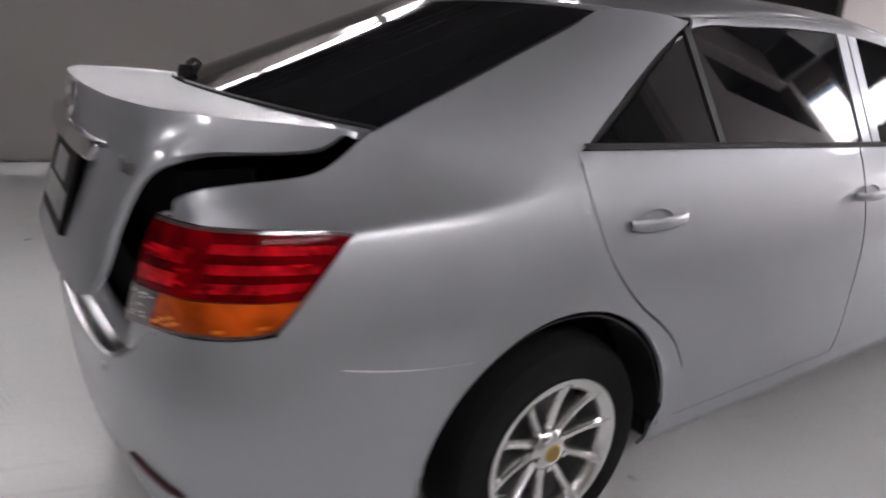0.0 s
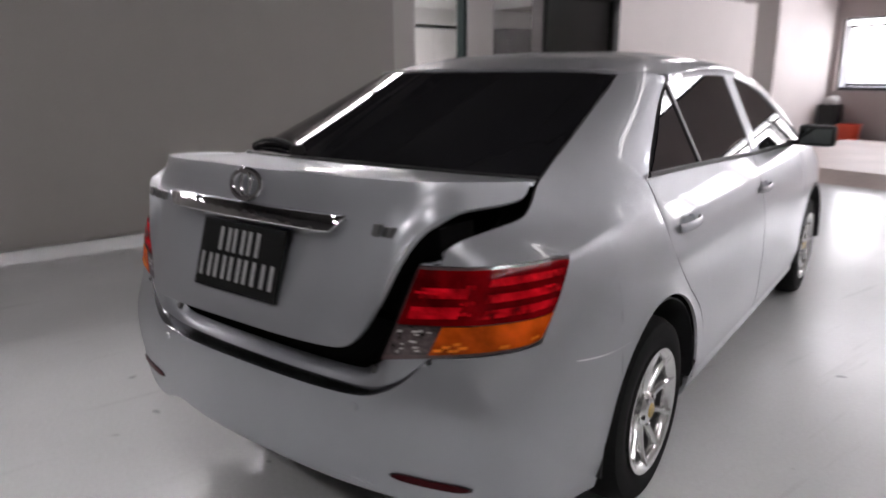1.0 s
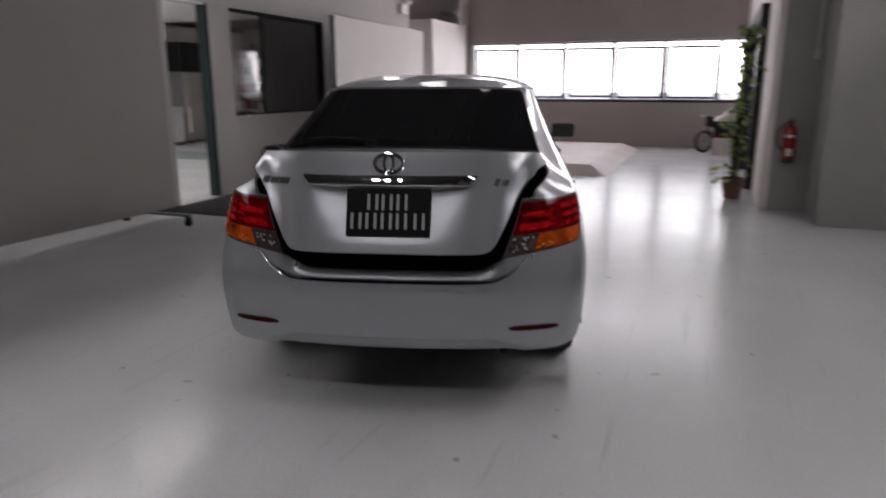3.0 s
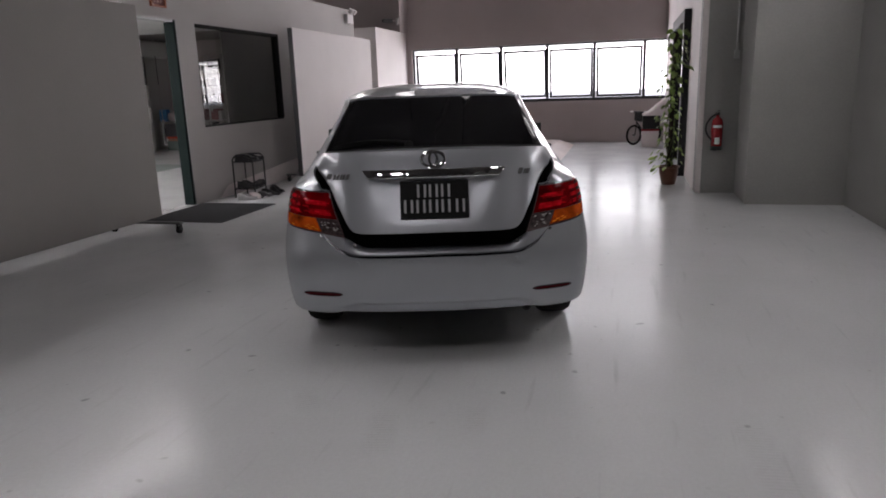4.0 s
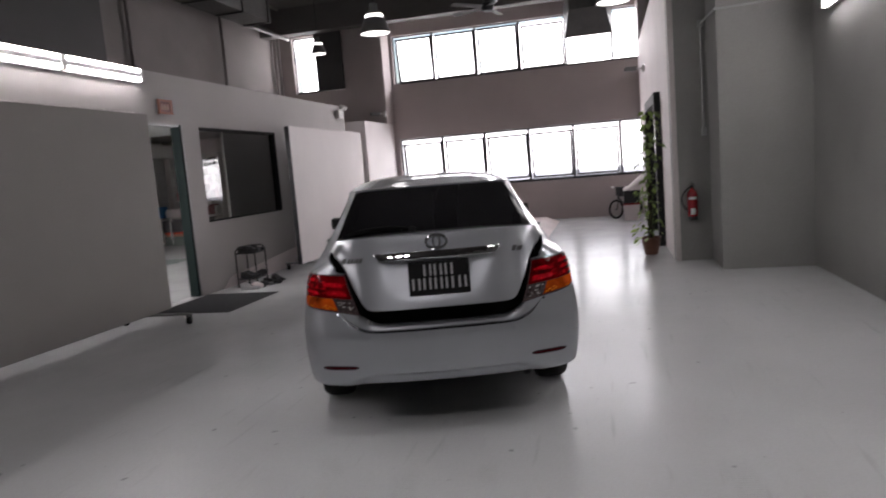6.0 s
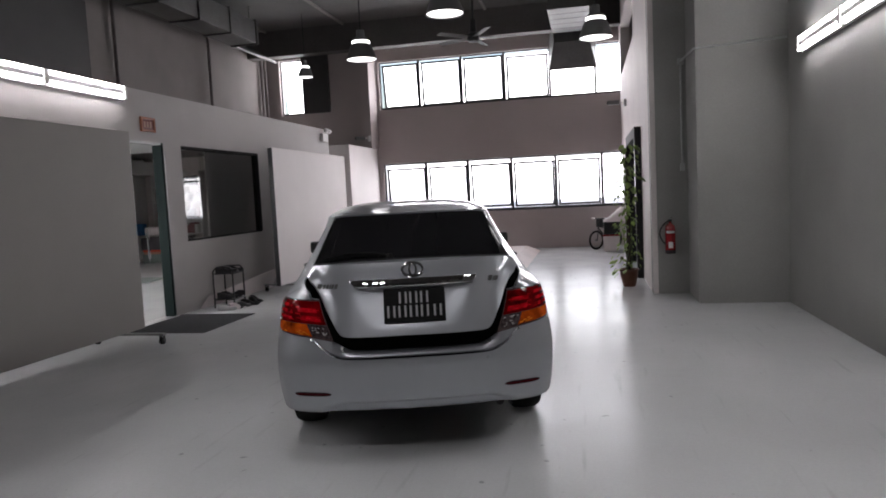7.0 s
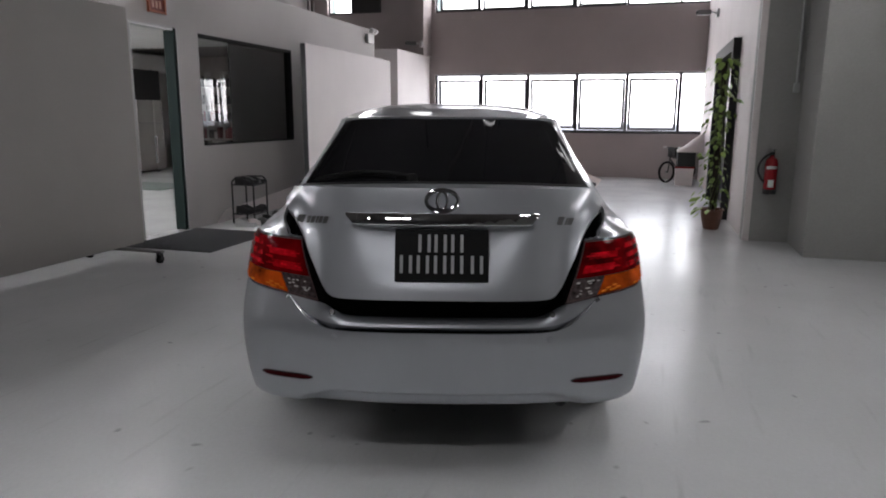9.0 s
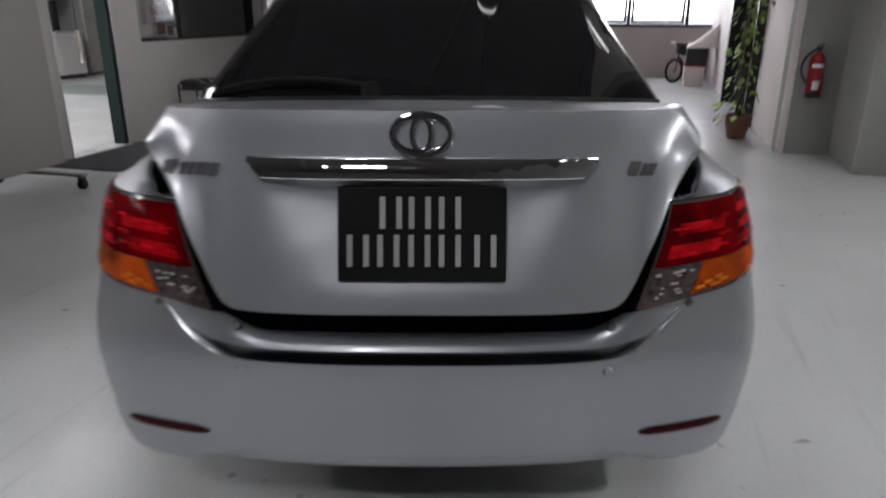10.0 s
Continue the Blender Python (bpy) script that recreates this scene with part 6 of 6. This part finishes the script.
hose = [Vector((-0.02 - 0.115 * math.sin(math.pi * t) ** 0.7, -0.02, lerp(0.44, 0.10, t))) for t in [k / 14 for k in range(15)]]
tube_into(bm, hose, 0.011, 10)
cyl_into(bm, hose[-1], hose[-1] + Vector((0.0, 0, -0.11)), 0.012, 0.018, seg=12)
part("hose", bm, M["black"], ex, "black hose", smooth=True)
bm = bmesh.new()
for a0, a1, z0, z1 in ((-2.0, -1.15, 0.075, 0.155),):
    grid_into(bm, [[Vector((0.0692 * math.cos(a), 0.0692 * math.sin(a), z)) for z in (z0, z1)] for a in [lerp(a0, a1, k / 10) for k in range(11)]])
part("label", bm, M["label"], ex, "white label band", smooth=True)
bm = bmesh.new()
grid_into(bm, [[Vector((0.0692 * math.cos(a), 0.0692 * math.sin(a), z)) for z in (0.275, 0.305)] for a in [lerp(-2.4, -0.8, k / 10) for k in range(11)]])
part("label", bm, M["label"], ex, "pale printed strip", smooth=True)
part("wall_bracket", bm_box(-0.03, 0.06, 0.30, 0.03, 0.088, 0.36), M["black_metal"], ex)

cd = base("conduit", (0.24, 5.60, 0), "grey surface conduit with a switch drop beside the pillar", "conduit")
bm = bmesh.new()
tube_into(bm, [(0.0, 0.076, 1.75), (0.0, 0.076, 3.10)], 0.014, 10)
tube_into(bm, [(0.0, 0.06, 3.10), (0.045, -0.79, 3.10), (1.08, -0.79, 3.14)], 0.013, 10)
part("pipe", bm, M["frame_grey"], cd, smooth=True)
part("switch_box", bm_box(-0.03, 0.05, 1.66, 0.03, 0.089, 1.76, bevel=0.004), M["frame_grey"], cd)
part("junction", bm_box(-0.04, 0.03, 3.06, 0.04, 0.089, 3.14, bevel=0.004), M["frame_grey"], cd)

gate = base("door_2", (-0.17, 8.62, 0), "black steel doorway frame standing proud of the side wall", "door", kind="structure")
part("post", bm_box(-0.10, -1.30, 0, 0.08, -1.13, 2.42, bevel=0.004), M["black_metal"], gate)
part("post", bm_box(-0.10, 1.13, 0, 0.08, 1.30, 2.42, bevel=0.004), M["black_metal"], gate)
part("lintel", bm_box(-0.10, -1.13, 2.26, 0.08, 1.13, 2.42, bevel=0.004), M["black_metal"], gate)
part("shutter", bm_box(0.10, -1.27, 0, 0.14, 1.27, 2.40), M["frame_dark"], gate, "dark closed shutter")

# climbing plant on a fibre pole
pl = base("potted_plant", (-0.448, 6.44, 0), "tall climbing vine on a dark pole in a brown pot", "plant")
bm = bmesh.new()
lathe_into(bm, [(0.0001, 0.002), (0.085, 0.002), (0.095, 0.02), (0.128, 0.17), (0.128, 0.235), (0.145, 0.24), (0.145, 0.262), (0.130, 0.262), (0.126, 0.22), (0.0001, 0.215)], seg=36)
part("pot", bm, M["terracotta"], pl, "brown glazed pot", smooth=True)
bm = bmesh.new()
lathe_into(bm, [(0.0001, 0.232), (0.09, 0.228), (0.127, 0.222)], seg=24)
part("soil", bm, M["soil"], pl, smooth=True)
bm = bmesh.new()
cyl_into(bm, (0, 0, 0.2), (0.02, 0.02, 2.05), 0.034, 0.03, seg=14)
part("pole", bm, M["bark"], pl, "dark fibre pole", smooth=True)
rng = random.Random(21)
for k in range(5):
    bm = bmesh.new()
    ph = rng.uniform(0, 6.28)
    top = rng.uniform(1.5, 2.15)
    pts = [Vector(((0.04 + 0.02 * math.sin(5 * t)) * math.cos(ph + 7 * t), (0.04 + 0.02 * math.cos(4 * t)) * math.sin(ph + 7 * t), 0.22 + (top - 0.22) * t)) for t in [j / 26 for j in range(27)]]
    tube_into(bm, pts, 0.005, 5)
    part("vine", bm, M["stem"], pl)


def leaf_mesh():
    """A heart-shaped leaf, stalk at the origin, blade along +x, folded a little along its rib."""
    bm = bmesh.new()
    rr = []
    for i in range(8):
        t = i / 7
        w = 0.5 * math.sin(math.pi * t ** 0.62) ** 0.8 * (1 - 0.25 * t) if 0 < t < 1 else 0.01
        x = t - 0.16 * (1 - t) ** 3
        droop = -0.32 * t * t
        rr.append([Vector((x - 0.10 * abs(s) * (1 - t), s * w, droop - 0.13 * abs(s) * w + 0.02)) for s in (-1, -0.5, 0, 0.5, 1)])
    grid_into(bm, rr)
    cyl_into(bm, (-0.55, 0, 0.16), (0.02, 0, 0.02), 0.014, 0.012, seg=5, caps=False)
    return finish(bm, "leaf", M["leaf"], True)


leaf = leaf_mesh()
for k in range(185):
    t = (k + rng.random()) / 185
    z = 0.30 + 1.78 * t
    a = rng.uniform(0, 2 * math.pi)
    spread = rng.uniform(0.05, 0.19) * (1.25 - 0.5 * abs(t - 0.75))
    size = rng.uniform(0.040, 0.085) * (0.75 + 0.45 * t)
    ob = new("leaf", leaf)
    ob.parent = pl
    ob.matrix_local = pose(spread * math.cos(a), spread * math.sin(a), z, rng.uniform(-35, 35), rng.uniform(10, 65), math.degrees(a)) @ Matrix.Diagonal((size, size, size, 1))
for k in range(16):
    a = rng.uniform(2.2, 4.4)
    d = rng.uniform(0.12, 0.30)
    size = rng.uniform(0.05, 0.09)
    ob = new("leaf", leaf)
    ob.parent = pl
    ob.matrix_local = pose(d * math.cos(a), d * math.sin(a), rng.uniform(0.16, 0.45), rng.uniform(-30, 30), rng.uniform(0, 50), math.degrees(a)) @ Matrix.Diagonal((size, size, size, 1))

# ---- far end: low platform, motorcycle and bins ----
bm = bmesh.new()
x0, x1, y0, y1, h, e = -5.9, -2.22, 8.0, 12.95, 0.15, 0.30
lo = [bm.verts.new(v) for v in ((x0, y0, 0), (x1, y0, 0), (x1, y1, 0), (x0, y1, 0))]
hi = [bm.verts.new(v) for v in ((x0 + e, y0 + e, h), (x1 - e, y0 + e, h), (x1 - e, y1 - e, h), (x0 + e, y1 - e, h))]
bm.faces.new(hi)
bm.faces.new(lo[::-1])
for i in range(4):
    bm.faces.new((lo[i], lo[(i + 1) % 4], hi[(i + 1) % 4], hi[i]))
thing("platform", bm, M["plinth"], "low pinkish concrete platform with sloping edges", "platform", kind="structure")

bk = base("bicycle", (-0.64, 12.88, 0), "small black bicycle parked behind the tub under the windows", "bicycle", rz=222)
for x in (-0.30, 0.30):
    bm = bmesh.new()
    n, k2 = 36, 8
    vs = [[bm.verts.new((x + (0.205 + 0.024 * math.cos(b)) * math.cos(a), 0.024 * math.sin(b), 0.229 + (0.205 + 0.024 * math.cos(b)) * math.sin(a))) for b in [2 * math.pi * j / k2 for j in range(k2)]] for a in [2 * math.pi * i / n for i in range(n)]]
    for i in range(n):
        for j in range(k2):
            bm.faces.new((vs[i][j], vs[i][(j + 1) % k2], vs[(i + 1) % n][(j + 1) % k2], vs[(i + 1) % n][j]))
    wh = part("wheel", bm, M["rubber"], bk, "black tyre", smooth=True)
    bm = bmesh.new()
    cyl_into(bm, (x, -0.03, 0.229), (x, 0.03, 0.229), 0.022, seg=12)
    part("hub", bm, M["lamp_metal"], wh)
    for j in range(12):
        a = 2 * math.pi * j / 12
        bm = bmesh.new()
        cyl_into(bm, (x, 0, 0.229), (x + 0.19 * math.cos(a), 0, 0.229 + 0.19 * math.sin(a)), 0.002, seg=5)
        part("spoke", bm, M["frame_grey"], wh)
for nm, pts, r in (("down_tube", ((0.24, 0, 0.52), (-0.04, 0, 0.25)), 0.017), ("top_tube", ((0.23, 0, 0.55), (-0.12, 0, 0.48)), 0.015), ("seat_tube", ((-0.04, 0, 0.25), (-0.15, 0, 0.66)), 0.015), ("chain_stay", ((-0.04, 0.035, 0.25), (-0.30, 0.035, 0.229)), 0.009), ("fork", ((0.21, 0, 0.62), (0.30, 0.035, 0.229)), 0.012), ("handlebar", ((0.17, -0.24, 0.74), (0.17, 0.24, 0.74)), 0.012), ("stem", ((0.21, 0, 0.60), (0.17, 0, 0.74)), 0.014)):
    bm = bmesh.new()
    cyl_into(bm, pts[0], pts[1], r, seg=10)
    part(nm, bm, M["black_metal"], bk, smooth=True)
for y in (-0.22, 0.22):
    bm = bmesh.new()
    cyl_into(bm, (0.17, y - 0.05, 0.74), (0.17, y + 0.05, 0.74), 0.02, seg=12)
    part("grip", bm, M["white_metal"], bk, "white grip", smooth=True)
part("saddle", bm_box(-0.27, -0.065, 0.655, -0.05, 0.065, 0.70, bevel=0.02), M["black"], bk, smooth=True)
part("basket", bm_box(0.02, -0.11, 0.54, 0.20, 0.11, 0.735, bevel=0.02), M["black"], bk, "black front basket")
tb = base("storage_tub", (-0.53, 12.33, 0), "clear plastic tub with a red lid beside the plant", "tub")
bm = bmesh.new()
rr = [[(-0.18, -0.22), (0.18, -0.22), (0.18, 0.22), (-0.18, 0.22)]]
v0 = [bm.verts.new((x * 0.9, y * 0.9, 0.0)) for x, y in rr[0]]
v1 = [bm.verts.new((x, y, 0.35)) for x, y in rr[0]]
bm.faces.new(v0[::-1])
for i in range(4):
    bm.faces.new((v0[i], v0[(i + 1) % 4], v1[(i + 1) % 4], v1[i]))
part("tub_body", bm, M["white_sheet"], tb, solid=0.004)
part("lid", bm_box(-0.19, -0.23, 0.35, 0.19, 0.23, 0.39, bevel=0.01), M["red"], tb, "red lid")
thing("carry_case", bm_box(-0.69, 12.13, 0.3905, -0.33, 12.5, 0.68, bevel=0.02), M["black"], "black case on the red-lidded tub", "case")
bm = bmesh.new()
rr = []
for k in range(19):
    u = k / 18
    rr.append([Vector((lerp(-0.70, -0.19, u), lerp(12.06, 12.56, v), 0.682 + (0.04 + 0.40 * u ** 1.3) * math.sin(math.pi * v) ** 0.45 + 0.018 * math.sin(9 * u + 6 * v) * u * math.sin(math.pi * v))) for v in [q / 14 for q in range(15)]])
grid_into(bm, rr)
thing("dust_sheet", bm, M["white_sheet"], "white sheet heaped over the black case", "sheet", smooth=True)

# clutter in the corner behind the platform
ct = base("round_tub", (-5.86, 13.30, 0), "orange-red round plastic tub with a pale foot", "tub")
bm = bmesh.new()
lathe_into(bm, [(0.0001, 0.0), (0.17, 0.0), (0.18, 0.09)], seg=28)
part("foot", bm, M["white_sheet"], ct, "pale foot ring", smooth=True)
bm = bmesh.new()
lathe_into(bm, [(0.18, 0.091), (0.20, 0.22), (0.21, 0.36), (0.222, 0.37), (0.215, 0.385), (0.196, 0.375), (0.185, 0.12), (0.0001, 0.11)], seg=28)
part("bowl", bm, M["orange_red"], ct, "orange-red bowl", smooth=True)
bx = base("speaker_box", (-6.27, 13.36, 0), "black box on the floor in the corner", "box")
part("body", bm_box(-0.17, -0.16, 0.02, 0.17, 0.16, 0.74, bevel=0.015), M["black"], bx)
for x in (-0.13, 0.13):
    for y in (-0.12, 0.12):
        part("foot", bm_box(x - 0.02, y - 0.02, 0, x + 0.02, y + 0.02, 0.02), M["rubber"], bx)
bm = bmesh.new()
lathe_into(bm, [(0.0001, 0.0), (0.10, 0.0), (0.125, 0.04), (0.12, 0.10), (0.08, 0.15), (0.0001, 0.17)], pose(-6.24, 13.34, 0.7405), seg=24)
thing("helmet", bm, M["white_metal"], "white round helmet resting on the black box", "helmet", smooth=True)

# ---- overhead ----
def pendant(at, dia, label, glow="lamp_glow"):
    p = base("pendant_lamp", at, label, "lamp", group="pendant lamps")
    r = dia / 2
    bm = bmesh.new()
    lathe_into(bm, [(r, 0.0), (r * 0.97, 0.03), (r * 0.72, 0.18), (r * 0.60, 0.21)], seg=32)
    part("shade", bm, M["lamp_metal"], p, "grey bell shade", smooth=True, solid=0.004)
    bm = bmesh.new()
    lathe_into(bm, [(r * 0.60, 0.212), (r * 0.58, 0.25)], seg=32)
    part("light_band", bm, M["lamp_glow"], p, "lit band", smooth=True)
    bm = bmesh.new()
    lathe_into(bm, [(r * 0.60, 0.25), (r * 0.45, 0.29), (r * 0.28, 0.30), (r * 0.25, 0.40), (0.0001, 0.41)], seg=24)
    part("cap", bm, M["lamp_metal"], p, smooth=True)
    bm = bmesh.new()
    lathe_into(bm, [(0.0001, 0.012), (r * 0.94, 0.012)], seg=32)
    part("diffuser", bm, M[glow], p, "pale diffuser disc")
    bm = bmesh.new()
    cyl_into(bm, (0, 0, 0.40), (0, 0, ZC - at[2]), 0.008, seg=8)
    part("stem", bm, M["black_metal"], p)


# added lamps out of view, guessed from highlights and the car's shadow edge
for x, y, glow in ((-2.5, -1.05, 8), (-0.55, -1.15, 10), (-1.9, -3.35, 40)):
    M["lamp_lit"] = mat("bright_diffuser", (0.85, 0.85, 0.85), 0.4, emit=(1, 0.985, 0.97), power=glow)
    pendant((x, y, 3.45), 0.42, "bright bell pendant lamp added out of view behind the car", "lamp_lit")
pendant((-4.0, 5.15, 3.40), 0.42, "grey bell pendant lamp hung from the ceiling")
pendant((-2.48, 3.52, 3.47), 0.42, "grey bell pendant lamp hung from the ceiling")
pendant((-0.85, 4.92, 3.35), 0.42, "grey bell pendant lamp hung from the ceiling")
pendant((-7.49, 11.45, 4.42), 0.36, "grey bell pendant lamp over the corner block")

fan = base("ceiling_fan", (-2.59, 6.15, 3.72), "black five-blade ceiling fan at rest on a long stem", "fan")
bm = bmesh.new()
lathe_into(bm, [(0.0001, 0.0), (0.07, 0.0), (0.09, 0.03), (0.09, 0.10), (0.05, 0.14), (0.04, 0.32), (0.0001, 0.33)], seg=28)
part("motor", bm, M["black"], fan, smooth=True)
bm = bmesh.new()
cyl_into(bm, (0, 0, 0.3), (0, 0, ZC - 3.72), 0.016, seg=10)
part("stem", bm, M["black_metal"], fan)
for k in range(5):
    bm = bmesh.new()
    box_into(bm, 0.10, -0.055, -0.004, 0.62, 0.055, 0.004, bevel=0.003, m=pose(0, 0, 0.06, 0, 0, 72 * k + 10) @ pose(0, 0, 0, 12, 0, 0))
    part("blade", bm, M["black"], fan)

dc = base("air_duct", (-1.3, 12.4, 0), "galvanised air duct with a tapering hood below the ceiling", "duct")
bm = bmesh.new()
for k in range(5):
    box_into(bm, -0.42, 0.15 - 2.2 + k * 0.44, 5.12, 0.42, 0.57 - 2.2 + k * 0.44, 5.62, bevel=0.01)
part("duct_run", bm, M["duct"], dc, "segmented grey duct")
bm = bmesh.new()
a = [bm.verts.new(v) for v in ((-0.42, 0.58, 5.55), (0.42, 0.58, 5.55), (0.42, 0.58, 5.0), (-0.42, 0.58, 5.0))]
b = [bm.verts.new(v) for v in ((-0.58, 1.24, 5.2), (0.58, 1.24, 5.2), (0.58, 1.24, 4.46), (-0.58, 1.24, 4.46))]
for i in range(4):
    bm.faces.new((a[i], a[(i + 1) % 4], b[(i + 1) % 4], b[i]))
bm.faces.new(b)
bm.faces.new(a[::-1])
part("hood", bm, M["duct"], dc, "tapering hood")
sd = base("air_duct", (-8.6, 8.2, 5.13), "dull grey duct run below the ceiling over the office roof", "duct")
part("duct_run", bm_box(-0.3, -3.4, 0, 0.3, 2.6, 0.5, bevel=0.02), M["duct"], sd)
for y in (-2.0, 0.5, 2.2):
    part("hanger", bm_box(-0.31, y, 0.5, -0.29, y + 0.02, ZC - 5.13), M["duct"], sd)
    part("hanger", bm_box(0.29, y, 0.5, 0.31, y + 0.02, ZC - 5.13), M["duct"], sd)
for y in (-2.4, -1.2, 0.1, 1.3, 2.45):
    part("flange", bm_box(-0.33, y, -0.03, 0.33, y + 0.04, 0.53), M["duct"], sd)
for x, z in ((-9.25, 5.35), (-9.05, 5.22)):
    bm = bmesh.new()
    tube_into(bm, [(x, -4.0, z), (x, 13.2, z)], 0.045, 10)
    thing("duct_pipe", bm, M["duct"], "dull grey pipe running beside the air duct", "pipe", smooth=True, group="duct pipes")
for k, (x, z) in enumerate(((-9.0, 5.865), (-6.9, 5.865), (-3.3, 5.865))):
    bm = bmesh.new()
    tube_into(bm, [(x, -8.5, z), (x, 12.6, z)], 0.035, 10)
    thing("ceiling_pipe", bm, M["wall_dark"], "dull painted pipe below the ceiling", "pipe", smooth=True, group="ceiling pipes")
for y in (4.4, 8.3):
    bm = bmesh.new()
    tube_into(bm, [(-9.3, y, 5.80), (1.2, y, 5.80)], 0.03, 8)
    thing("ceiling_pipe", bm, M["wall_dark"], "dull painted pipe below the ceiling", "pipe", smooth=True, group="ceiling pipes")
for y in (7.42, 10.69, 13.3, 13.52):
    bm = bmesh.new()
    tube_into(bm, [(-9.52, y, 3.03), (-9.52, y, 5.8)], 0.04, 10)
    thing("riser_pipe", bm, M["wall_dark"], "dull vertical pipe on the dark upper wall", "pipe", smooth=True, group="riser pipes")
